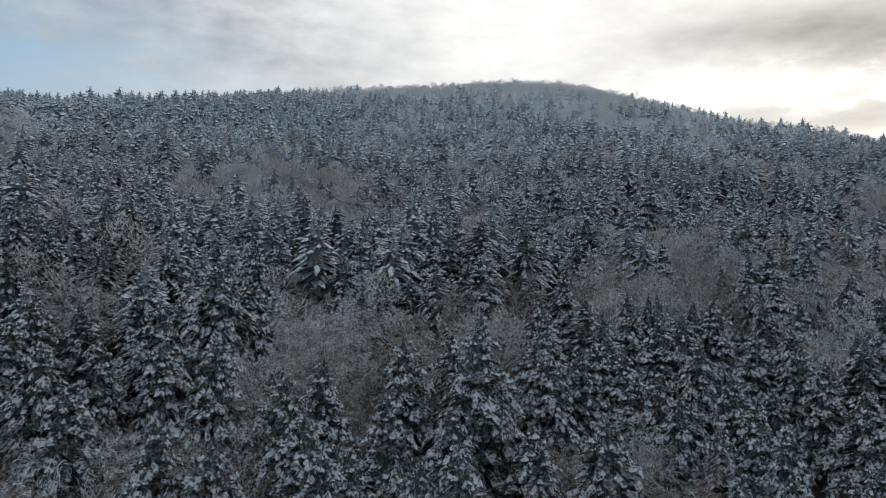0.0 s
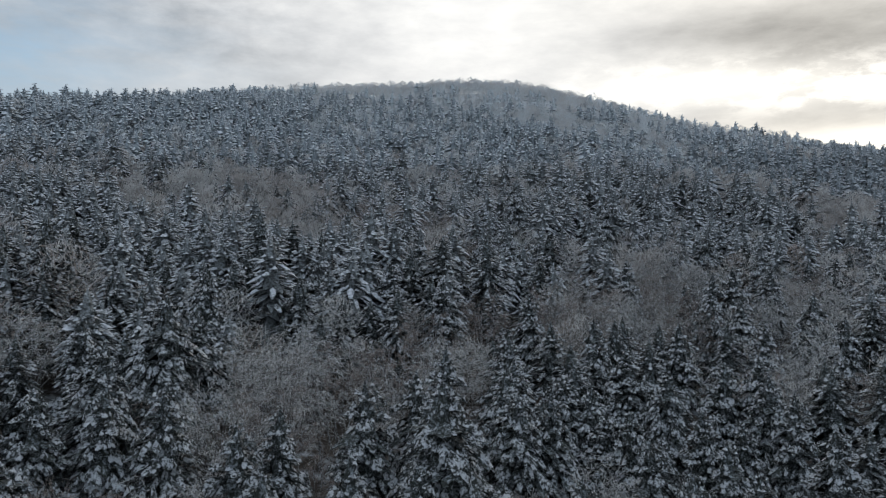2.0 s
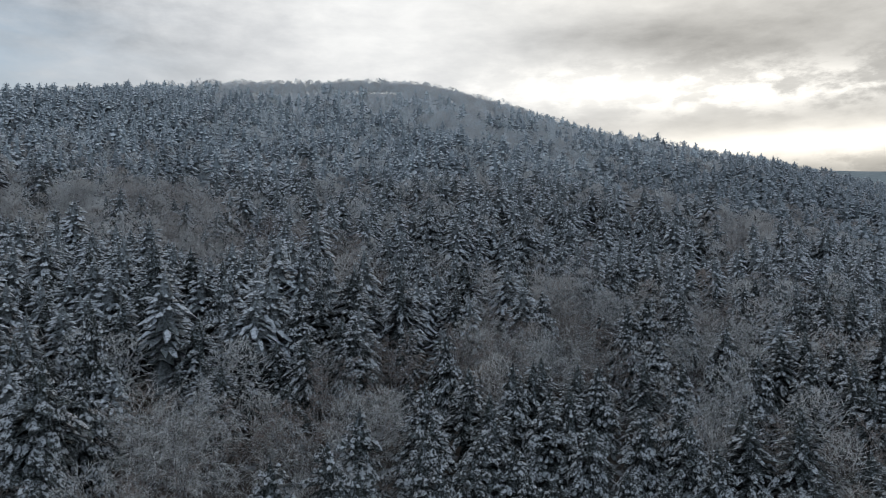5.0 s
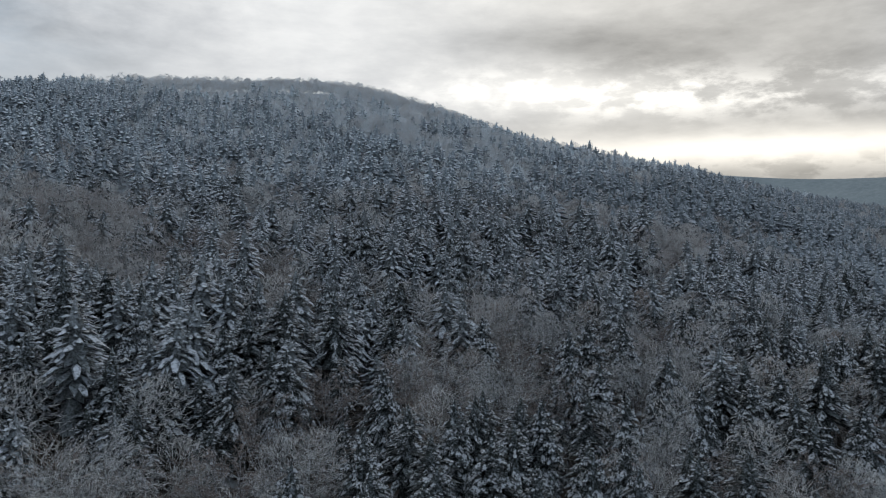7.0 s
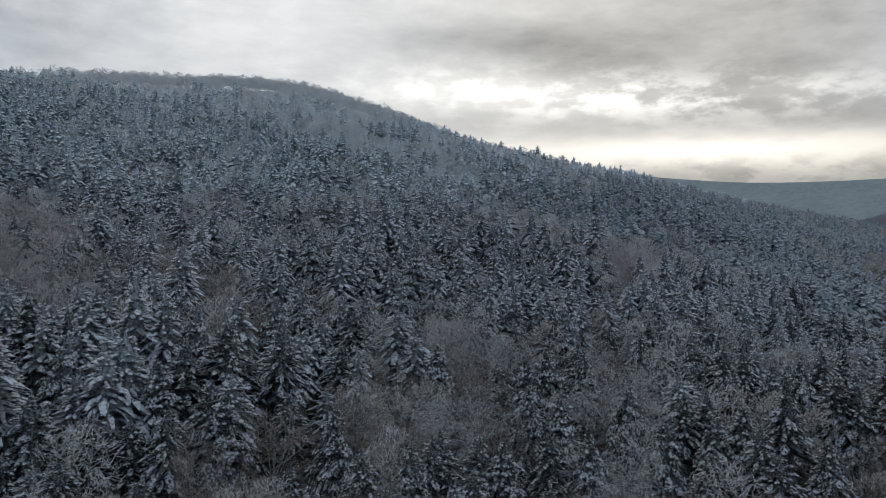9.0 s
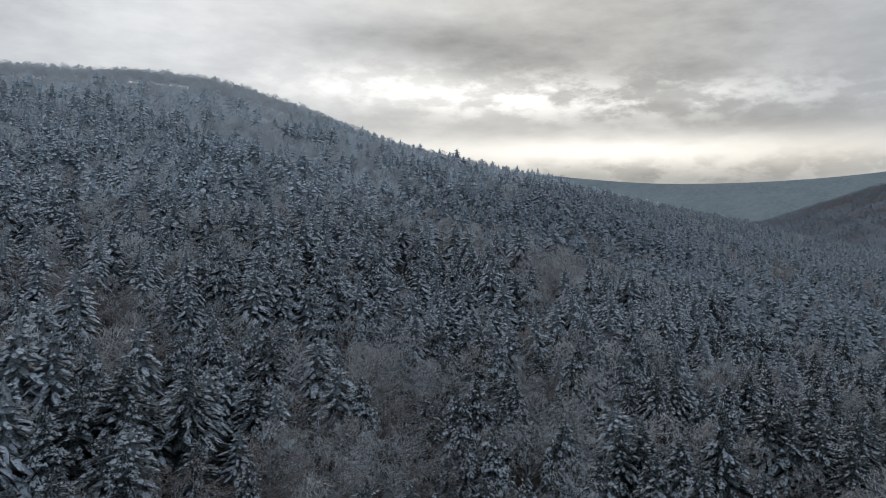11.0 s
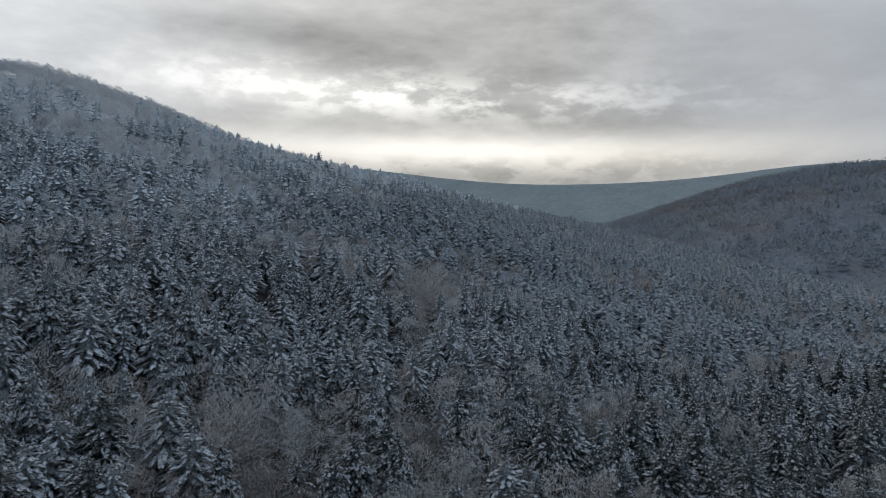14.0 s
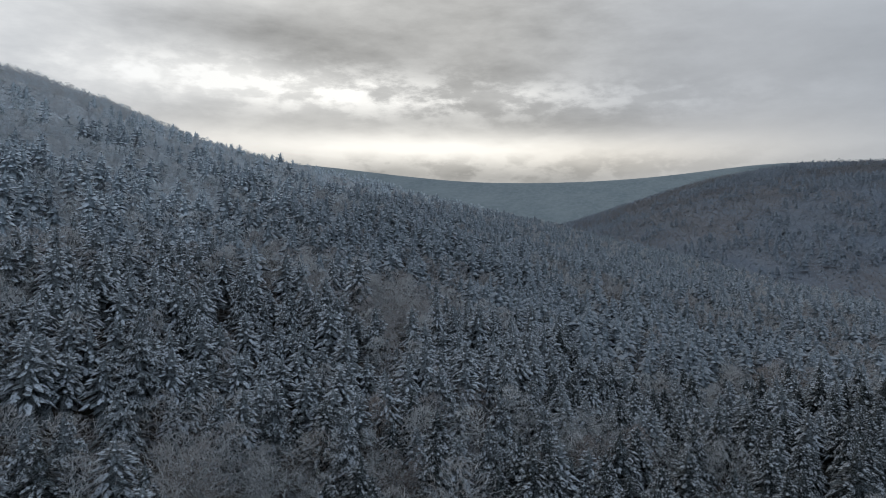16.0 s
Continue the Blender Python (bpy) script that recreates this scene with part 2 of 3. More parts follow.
def upright_noise(n, l, scale, detail, rough):
    """Noise laid out across the view of the far hills and up their height."""
    g, t = n.new("ShaderNodeNewGeometry"), n.new("ShaderNodeTexNoise")
    q, c = n.new("ShaderNodeSeparateXYZ"), n.new("ShaderNodeCombineXYZ")
    l.new(g.outputs["Position"], q.inputs[0])
    l.new(mmath(n, l, "SUBTRACT", mmath(n, l, "MULTIPLY", q.outputs[0], 0.64), mmath(n, l, "MULTIPLY", q.outputs[1], 0.77)), c.inputs[0])
    l.new(mmath(n, l, "MULTIPLY", q.outputs[2], 1.3), c.inputs[1])
    t.inputs["Scale"].default_value, t.inputs["Detail"].default_value, t.inputs["Roughness"].default_value = scale, detail, rough
    l.new(c.outputs[0], t.inputs["Vector"])
    return t.outputs["Fac"]


# opposite hill's floor: brown patches, and haze blue put into the rest
VALLEY_FLOOR, n, l, b = surface("hazed_valley_floor", 0.95)
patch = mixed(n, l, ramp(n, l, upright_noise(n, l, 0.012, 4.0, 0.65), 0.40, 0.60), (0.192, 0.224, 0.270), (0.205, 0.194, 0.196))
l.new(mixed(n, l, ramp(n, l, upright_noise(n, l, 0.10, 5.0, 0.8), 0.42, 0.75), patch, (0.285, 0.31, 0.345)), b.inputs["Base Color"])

# far ridge: blue haze painted into the wood's colour
FAR_WOOD, n, l, b = surface("distant_hazed_wood", 0.95)
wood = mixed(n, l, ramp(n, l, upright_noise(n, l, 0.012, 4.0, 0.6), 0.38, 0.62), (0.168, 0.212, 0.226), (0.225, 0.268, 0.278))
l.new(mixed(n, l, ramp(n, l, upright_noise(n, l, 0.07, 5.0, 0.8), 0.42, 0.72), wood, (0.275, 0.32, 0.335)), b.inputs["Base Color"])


# ---- relief: heights of the tree canopy by azimuth (degrees from +y towards +x) and distance ----
AZ = [-100, -45, -30, -17, -5, 7, 14, 20, 27, 34, 43, 52, 61, 70, 85, 120]
Z_50 = [-10, -8, -6, -4.5, -5, -6, -8, -10, -10, -11, -12, -14, -15, -16, -16, -16]
Z_90 = [2, 5, 7, 6, 5, 4, 3, 1, 0, -1, -3, -5, -6, -8, -9, -10]
Z_140 = [15, 18, 20, 17, 17, 18, 17, 16, 14, 10, 3, 1, -1, -2, -3, -4]
Z_220 = [35, 40, 42, 42, 36, 37, 37, 36, 31, 25, 13, 9, 6, 5, 4, 2]
CREST_R = [270, 270, 285, 290, 520, 640, 600, 540, 450, 490, 650, 590, 440, 375, 370, 370]
CREST_Z = [48.5, 51.5, 53.5, 63.0, 125, 158, 133, 100, 75, 68.5, 61.5, 35, 11, 3, 3, 3]
MID_AZ = [38, 45, 48.8, 52.4, 54.8, 58.3, 61.3, 63.8, 67, 75, 95, 130]
MID_R = [1500, 1500, 1500, 1300, 1250, 1200, 1200, 1200, 1200, 1200, 1200, 1200]
MID_Z = [38, 88, 115, 131, 141, 157, 168, 173, 170, 166, 160, 148]
FAR_AZ = [0, 30, 35.6, 40, 44, 50.4, 56.4, 60, 64, 69, 80, 130]
FAR_Z = [390, 413, 390, 355, 341, 353, 380, 405, 417, 404, 405, 390]
CANOPY = 11.0


def eased(a, xs, ys):
    """Interpolation that rounds off at the knots."""
    d = 2.2
    return sum(np.interp(a + k * d, xs, ys) * w for k, w in ((-1.5, 0.15), (-0.5, 0.35), (0.5, 0.35), (1.5, 0.15)))


def lattice(ix, iy, seed):
    h = (ix.astype(np.int64) * 374761393 + iy.astype(np.int64) * 668265263 + seed * 982451653) & 0x7FFFFFFF
    h = ((h ^ (h >> 13)) * 1274126177) & 0x7FFFFFFF
    return ((h ^ (h >> 16)) & 0xFFFF) / 65535.0


def value_noise(x, y, size, seed):
    x, y = x / size, y / size
    ix, iy = np.floor(x), np.floor(y)
    fx, fy = x - ix, y - iy
    fx, fy = fx * fx * (3 - 2 * fx), fy * fy * (3 - 2 * fy)
    a, b_ = lattice(ix, iy, seed), lattice(ix + 1, iy, seed)
    c, d = lattice(ix, iy + 1, seed), lattice(ix + 1, iy + 1, seed)
    return (a + (b_ - a) * fx) * (1 - fy) + (c + (d - c) * fx) * fy


def polar(x, y):
    return np.degrees(np.arctan2(x, y)), np.hypot(x, y)


def near_slope(a, r):
    crest_r, crest_z = eased(a, AZ, CREST_R), eased(a, AZ, CREST_Z)
    knots = [0 * r, 0 * r + 50, 0 * r + 90, 0 * r + 140, 0 * r + 220, crest_r]
    z50, z90, z140, z220 = (eased(a, AZ, t) for t in (Z_50, Z_90, Z_140, Z_220))
    heights = [z50 - (z90 - z50) * 1.1, z50, z90, z140, z220, crest_z]
    out = heights[0]
    for k in range(5):
        f = np.clip((r - knots[k]) / (knots[k + 1] - knots[k]), 0, 1)
        if k == 4:
            f = f + 0.10 * np.sin(np.pi * f)
        out = out + (heights[k + 1] - heights[k]) * f
    over = np.maximum(r - crest_r, 0)
    return out - np.minimum(0.0009 * over ** 2 + 0.05 * over, 40 + 0.03 * over)


def mid_hill(a, r):
    top_r, top_z = eased(a, MID_AZ, MID_R), eased(a, MID_AZ, MID_Z)
    f = np.clip((r - 430) / (top_r - 430), 0, 1)
    over = np.maximum(r - top_r, 0)
    return 2 + (top_z - 2) * (f + 0.08 * np.sin(np.pi * f)) - 0.0004 * np.minimum(over, 500) ** 2 - 500 * (a < 36) * (r < 2000)


def far_ridge(a, r):
    f = np.clip((r - 1100) / 1900, 0, 1)
    return 20 + (eased(a, FAR_AZ, FAR_Z) - 20) * f ** 1.15 - 0.0001 * np.maximum(r - 3000, 0) ** 2


def canopy(x, y):
    a, r = polar(x, y)
    front = near_slope(a, r)
    z = np.where(np.abs(a) < 125, np.maximum(np.maximum(front, np.where(r > 430, mid_hill(a, r), -900)), np.where(r > 1100, far_ridge(a, r), -900)), front)
    calm = np.clip((1500 - r) / 500, 0, 1)
    return z + ((value_noise(x, y, 38, 3) - 0.5) * np.clip(r / 60, 0.5, 2.5) + (value_noise(x, y, 90, 4) - 0.5) * np.clip(r / 60 - 1, 0, 3)) * calm + (value_noise(x, y, 420, 6) - 0.5) * 22 * np.clip((r - 1400) / 600, 0, 1)


def floor_at(x, y):
    """The ground lies a tree's height under the canopy; the trees are lower high up and in the valley."""
    r = polar(x, y)[1]
    return canopy(x, y) - CANOPY + 2.4 * np.clip((r - 170) / 80, 0, 1) + 2.6 * np.clip((r - 700) / 200, 0, 1) * (r < 1400)


def grid_mesh(name, V, F, material, smooth=True):
    me = bpy.data.meshes.new(name)
    F = np.asarray(F, dtype=np.int32)
    k = F.shape[1]
    me.vertices.add(len(V))
    me.vertices.foreach_set("co", np.asarray(V, dtype=np.float32).ravel())
    me.loops.add(F.size)
    me.loops.foreach_set("vertex_index", F.ravel())
    me.polygons.add(len(F))
    me.polygons.foreach_set("loop_start", np.arange(0, F.size, k, dtype=np.int32))
    me.polygons.foreach_set("use_smooth", np.full(len(F), smooth))
    for m in material if isinstance(material, (list, tuple)) else [material]:
        me.materials.append(m)
    return me


def finish(me, index=None):
    if index is not None:
        me.polygons.foreach_set("material_index", np.asarray(index, dtype=np.int32))
    me.update(calc_edges=True)
    return me


# one sheet of ground from beneath the drone to the horizon
ring_az = np.concatenate([np.arange(-180, -48, 6.0), np.arange(-48, 92, 0.7), np.arange(92, 180, 6.0)])
ring_r = np.concatenate([[0.5], np.arange(8, 240, 4.0), 240 * 1.028 ** np.arange(0, 106)])
A, R = np.meshgrid(np.radians(ring_az), ring_r)
X, Y = R * np.sin(A), R * np.cos(A)
Z = floor_at(X, Y) + (value_noise(X, Y, 7, 9) - 0.5) * 1.2 * (R < 300)
na, nr = len(ring_az), len(ring_r)
idx = np.arange(na * nr).reshape(nr, na)
nxt = np.roll(idx, -1, axis=1)
quads = np.stack([idx[:-1], nxt[:-1], nxt[1:], idx[1:]], -1).reshape(-1, 4)[:, ::-1]
me = grid_mesh("ground", np.stack([X, Y, Z], -1).reshape(-1, 3), quads, [GROUND, FAR_WOOD, VALLEY_FLOOR, HAZED_FLOOR])
# high faces of the near slope get the floor brightened for haze
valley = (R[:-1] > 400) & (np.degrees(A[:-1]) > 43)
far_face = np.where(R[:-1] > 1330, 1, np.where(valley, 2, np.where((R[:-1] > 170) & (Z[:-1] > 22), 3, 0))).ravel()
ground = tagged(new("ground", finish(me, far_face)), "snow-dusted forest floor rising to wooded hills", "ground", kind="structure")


# ---- trees ----
class Shape:
    """Triangles gathered with a material slot each."""

    def __init__(self):
        self.v, self.f, self.m, self.n = [], [], [], 0

    def add(self, verts, faces, slot):
        self.v.append(np.asarray(verts, dtype=np.float64).reshape(-1, 3))
        f = np.asarray(faces, dtype=np.int64).reshape(-1, 3)
        self.f.append(f + self.n)
        self.m.append(np.full(len(f), slot) if np.isscalar(slot) else np.asarray(slot))
        self.n += len(self.v[-1])

    def arrays(self):
        return np.concatenate(self.v), np.concatenate(self.f), np.concatenate(self.m)


def tube(shape, pts, radii, sides, slot):
    pts = np.asarray(pts, dtype=float)
    ang = np.linspace(0, 2 * np.pi, sides, endpoint=False)
    rows = []
    for i, p in enumerate(pts):
        d = pts[min(i + 1, len(pts) - 1)] - pts[max(i - 1, 0)]
        d /= np.linalg.norm(d) + 1e-9
        s = np.cross(d, (0.3, 0.9, 0.1))
        s /= np.linalg.norm(s) + 1e-9
        t = np.cross(d, s)
        rows.append(p + radii[i] * (np.cos(ang)[:, None] * s + np.sin(ang)[:, None] * t))
    f = []
    for i in range(len(pts) - 1):
        for k in range(sides):
            a, b_ = i * sides + k, i * sides + (k + 1) % sides
            f += [(a, b_, b_ + sides), (a, b_ + sides, a + sides)]
    shape.add(np.concatenate(rows), f, slot)


def spread(radius, below):
    """How far the boughs reach at a depth below the tip."""
    return 0.11 + 1.10 * radius * (1 - math.exp(-max(below, 0.0) / 4.0))


def whorls(rng, height, radius, gap, crowd, lowest, tip=0.35):
    """The boughs of a spruce, whorl by whorl from the tip down: foot, turn, reach, rise, droop and snow load of each."""
    z, seed = height - tip, rng.uniform(0, 6)
    lean = rng.uniform(-0.018, 0.018, 2)
    while z > height * lowest:
        below = height - z
        reach_ = spread(radius, below)
        count = int(round(3.2 + crowd * min(reach_, 2.4)))
        t0 = rng.uniform(0, 6.28)
        for k in range(count):
            if below > 1.0 and rng.random() < 0.05:
                continue
            phi = t0 + 6.283 * k / count + rng.uniform(-0.28, 0.28)
            zz = z + rng.uniform(-0.5, 0.5) * gap
            lobe = 1 + 0.13 * math.sin(2 * phi + 0.9 * z + seed) + 0.09 * math.sin(3 * phi - 1.7 * z + 2 * seed)
            rise = 0.60 * math.exp(-below / 1.6) + rng.uniform(0.0, 0.22)
            droop = (0.24 + 0.24 * min(below / 4.5, 1.0)) * rng.uniform(0.6, 1.35)
            laden = 1 + 0.5 * math.sin(phi + 0.8 * z + seed) * math.sin(1.3 * z - 2 * phi)
            yield np.array((lean[0] * zz, lean[1] * zz, zz)), phi, reach_ * lobe * rng.uniform(0.66, 1.18), rise, droop, laden
        z -= gap * rng.uniform(0.85, 1.15) * (0.62 + 0.38 * min(below / 2.0, 1.0))


def finger(crown, snow, rng, foot, phi, length, rise, droop, wide, load, fringe, slots=(0, 0)):
    """One drooping spray of needles with its fringe, under a rounded pillow of snow."""
    out, side, up = np.array((np.cos(phi), np.sin(phi), 0)), np.array((-np.sin(phi), np.cos(phi), 0)), np.array((0, 0, 1.0))

    def spine(s):
        return foot + out * (length * s) + up * (length * (rise * s - droop * s * s))

    a, b_ = spine(0.42), spine(0.84)
    wa, wb = wide * rng.uniform(0.75, 1.1), wide * rng.uniform(0.75, 1.15)
    sag = up * wide * 0.5
    crown.add([spine(0.02), a - side * wa - sag, a + side * wa - sag, b_ - side * wb - sag, b_ + side * wb - sag, spine(1.1) - up * 0.05],
              [(0, 1, 2), (1, 3, 4), (1, 4, 2), (3, 5, 4)], slots[0])
    for k in range(fringe):
        s, sg = rng.uniform(0.35, 1.0), 1 if k % 2 else -1
        q = spine(s) + side * sg * wide * 0.7 - sag * 0.7
        tip = q + side * sg * wide * rng.uniform(0.3, 0.9) + out * wide * rng.uniform(0.2, 1.0) - up * wide * rng.uniform(0.5, 1.5)
        crown.add([q - out * 0.07, q + out * 0.07, tip], [(0, 1, 2)], slots[0])
    if rng.random() > load:
        return
    s0, s1 = rng.uniform(0.38, 0.72), rng.uniform(0.96, 1.1)
    th = (0.07 + 0.55 * wide) * rng.uniform(0.6, 1.4)
    kl, kr, ml, mr = rng.uniform(0.7, 1.12, 4)
    m, e, end = spine(s0 + 0.1 * (s1 - s0)), spine(s0 + 0.66 * (s1 - s0)), spine(s1) - up * wide * 0.4
    snow.add([m - side * wa * kl * 0.8 - sag * 0.3, m + up * th * 0.8, m + side * wa * kr * 0.8 - sag * 0.3,
              e - side * wb * ml - sag * 0.6, e + up * th, e + side * wb * mr - sag * 0.6, end - side * wb * 0.5, end + side * wb * 0.5],
             [(0, 3, 4), (0, 4, 1), (1, 4, 5), (1, 5, 2), (3, 6, 4), (4, 6, 7), (4, 7, 5)], slots[1])


def spruce_shapes(seed, height, radius, load, gap=0.50, crowd=2.2):
    rng = np.random.default_rng(seed)
    crown, snow, trunk = Shape(), Shape(), Shape()
    tube(trunk, [(0, 0, -1.5), (0, 0, height * 0.4), (0.03, 0, height * 0.8), (0.0, 0, height)], [0.17, 0.12, 0.06, 0.012], 6, 0)
    for foot, phi, ln, rise, droop, laden in whorls(rng, height, radius, gap, crowd, 0.38):
        wide = min(0.08 + 0.11 * ln, 0.27) * rng.uniform(0.8, 1.2)
        finger(crown, snow, rng, foot, phi, ln, rise, droop, wide, load * laden, 3)
        if ln > 0.6:
            for sg in (-1, 1, -0.7, 0.7) if ln > 1.5 else (-1, 1):
                s = rng.uniform(0.2, 0.45) if abs(sg) == 1 else rng.uniform(0.5, 0.75)
                p = foot + np.array((np.cos(phi) * ln * s, np.sin(phi) * ln * s, ln * (rise * s - droop * s * s)))
                finger(crown, snow, rng, p, phi + sg * rng.uniform(0.42, 0.85), ln * abs(sg) * rng.uniform(0.36, 0.58), rise - 0.8 * droop * s, droop * 1.1, wide * 0.85, load * laden * 0.9, 1)
    heart(crown, rng, height, radius, 8, 6, 0.42)
    tip = np.array((0, 0, height))
    for k in range(4):
        a = k * 1.57 + rng.uniform(-0.3, 0.3)
        d = np.array((np.cos(a), np.sin(a), 0))
        crown.add([tip + (0, 0, 0.22), tip + d * 0.14 - (0, 0, 0.45), tip + np.cross(d, (0, 0, 1)) * 0.12 - (0, 0, 0.4)], [(0, 1, 2)], 0)
        snow.add([tip + (0, 0, 0.12), tip + d * 0.12 - (0, 0, 0.16), tip + np.cross(d, (0, 0, 1)) * 0.12 - (0, 0, 0.14)], [(0, 1, 2)], 0)
    return trunk, crown, snow


def bare_shapes(seed, height, radius, limbs, twigs, arch=1.0):
    """A leafless broadleaf: forked trunk, rising limbs, and a haze of fine rimed twigs."""
    rng = np.random.default_rng(seed)
    trunk, twig_s = Shape(), Shape()
    fork = height * rng.uniform(0.28, 0.38)
    tube(trunk, [(0, 0, -1.5), (0.05, 0.02, fork * 0.5), (0, 0, fork), (0.08, 0.05, height * 0.62)], [0.16, 0.13, 0.11, 0.04], 6, 0)
    tv, tf = [], []
    limb_list = []
    for i in range(limbs):
        limb_s = Shape()
        limb_list.append(limb_s)
        phi = i * 2.4 + rng.uniform(-0.4, 0.4)
        lift = rng.uniform(0.15, 1.0)
        top = np.array((np.cos(phi) * radius * (1.1 - 0.75 * lift), np.sin(phi) * radius * (1.1 - 0.75 * lift), height * (0.58 + 0.38 * lift)))
        start = np.array((0, 0, fork * rng.uniform(0.8, 1.35)))
        mid = start + (top - start) * 0.5 + np.array((np.cos(phi), np.sin(phi), 0)) * radius * 0.16
        bend = rng.uniform(-0.15, 0.15, 3)
        tube(limb_s, [start, mid + bend, top], [0.065, 0.04, 0.012], 3, 0)
        for j in range(7):
            s = rng.uniform(0.32, 1.0)
            p0 = start + (top - start) * s + np.array((np.cos(phi), np.sin(phi), 0)) * radius * 0.16 * 4 * s * (1 - s) * 0.5
            d = rng.normal(size=3) * (0.6, 0.6, 0.3) + np.array((np.cos(phi) * 0.8, np.sin(phi) * 0.8, 0.75))
            d /= np.linalg.norm(d)
            ln, bow = rng.uniform(0.8, 1.6) * (0.25 * radius + 0.6), rng.uniform(0.15, 0.55)
            tube(limb_s, [p0, p0 + d * ln - (0, 0, bow * ln * 0.6)], [0.022, 0.007], 3, 0)
            for k in range(twigs):
                s = rng.uniform(0.1, 1.0)
                q0 = p0 + d * ln * s - (0, 0, bow * ln * 0.6 * s * s)
                e = d - (0, 0, 1.2 * bow * s * arch) + rng.normal(size=3) * (0.75 - 0.25 * arch)
                e /= np.linalg.norm(e)
                reach_ = rng.uniform(0.25, 0.85) * (0.75 + 0.25 * arch)
                q1 = q0 + e * reach_ * 0.6
                q2 = q0 + e * reach_ * 1.1 - (0, 0, arch * reach_ * rng.uniform(0.1, 0.55))
                s_ = np.cross(e, rng.normal(size=3))
                s_ *= rng.uniform(0.010, 0.024) / (np.linalg.norm(s_) + 1e-9)
                n0 = len(tv)
                tv += [q0, q1 - s_, q1 + s_, q2]
                tf += [(n0, n0 + 1, n0 + 2), (n0 + 1, n0 + 3, n0 + 2)]
    twig_s.add(tv, tf, 0)
    return trunk, limb_list, twig_s


def mesh_of(name, shape, materials, smooth=False):
    v, f, m = shape.arrays()
    return finish(grid_mesh(name, v, f, materials, smooth), m)


def heart(s, rng, height, radius, tiers, points, share=0.62, slot=0):
    """The dense inner cone of a spruce: ragged tiers, one over the other."""
    for i in range(tiers):
        u = i / tiers
        z0 = height * (0.25 + 0.75 * u)
        z1 = min(height, z0 + height * 0.75 * 1.7 / tiers)
        rr = share * spread(radius, height - z0)
        t0 = rng.uniform(0, 6)
        v = [(0, 0, z1)]
        for k in range(2 * points):
            a = t0 + np.pi * k / points + rng.uniform(-0.15, 0.15)
            q = rr * (rng.uniform(0.95, 1.35) if k % 2 == 0 else rng.uniform(0.65, 0.85))
            v.append((q * np.cos(a), q * np.sin(a), z0 - (0.22 * q if k % 2 == 0 else -0.05) + rng.uniform(-0.15, 0.15)))
        s.add(v, [(0, 1 + k, 1 + (k + 1) % (2 * points)) for k in range(2 * points)], slot)


def rounded(shape, height, lift=0.8, waist=0.45):
    """Normals that follow the round of a crown and lean to the sky, so that its many slivers shade as one soft rimed mass."""
    v, f, m = shape
    n = (v - np.array((0, 0, height * waist))) * (1, 1, 0.8)
    n /= np.linalg.norm(n, axis=1)[:, None] + 1e-9
    n[:, 2] += lift
    return v, f, m, n / np.linalg.norm(n, axis=1)[:, None]


def free_normals(me, n):
    me.attributes.new("custom_normal", "FLOAT_VECTOR", "POINT").data.foreach_set("vector", np.asarray(n, dtype=np.float32).ravel())


def far_spruce(rng, height, radius, gap, crowd, load, broad_, lowest=0.5, core=(4, 5, 0.42)):
    """A spruce seen from farther off: one folded spray a bough, most of them under snow."""
    s = Shape()
    heart(s, rng, height, radius, *core)
    up = np.array((0, 0, 1.0))
    for foot, phi, ln, rise, droop, laden in whorls(rng, height, radius, gap, crowd, lowest, 0.75):
        out, side = np.array((np.cos(phi), np.sin(phi), 0)), np.array((-np.sin(phi), np.cos(phi), 0))
        w = (0.10 * min(ln, 1.0) + broad_ * ln) * rng.uniform(0.75, 1.25)
        m, tip = foot + out * ln * 0.66 + up * ln * (0.66 * rise - 0.44 * droop), foot + out * ln * 1.06 + up * ln * (rise - 1.1 * droop)
        s.add([foot, m - side * w * 1.15 - up * 0.6 * w, tip, m + side * w * 1.15 - up * 0.6 * w], [(0, 1, 2), (0, 2, 3)], 0)
        if rng.random() < load * laden:
            c0, th = foot + (m - foot) * rng.uniform(0.35, 0.85) + up * 0.03, (0.08 + 0.35 * w) * rng.uniform(0.7, 1.3)
            kl, kr = rng.uniform(0.65, 1.1, 2) * w
            q, end = m + out * 0.05 * ln, tip + up * 0.03 - out * 0.05 * ln
            s.add([c0, q - side * kl - up * 0.40 * kl, q + up * (th - 0.05 * droop * ln), q + side * kr - up * 0.40 * kr, end - side * 0.5 * kl, end + side * 0.5 * kr],
                  [(0, 1, 2), (0, 2, 3), (1, 4, 2), (2, 4, 5), (2, 5, 3)], 1)
    tip, d = np.array((0, 0, height)), np.array((0.19, 0.09, 0))
    e = np.array((-d[1], d[0], 0))
    s.add([tip + up * 0.1, tip + d - up * 1.0, tip + e - up * 1.0, tip - d - up * 1.0, tip - e - up * 1.0], [(0, 1, 2), (0, 2, 3), (0, 3, 4), (0, 4, 1)], [0, 1, 0, 0])
    return s.arrays()


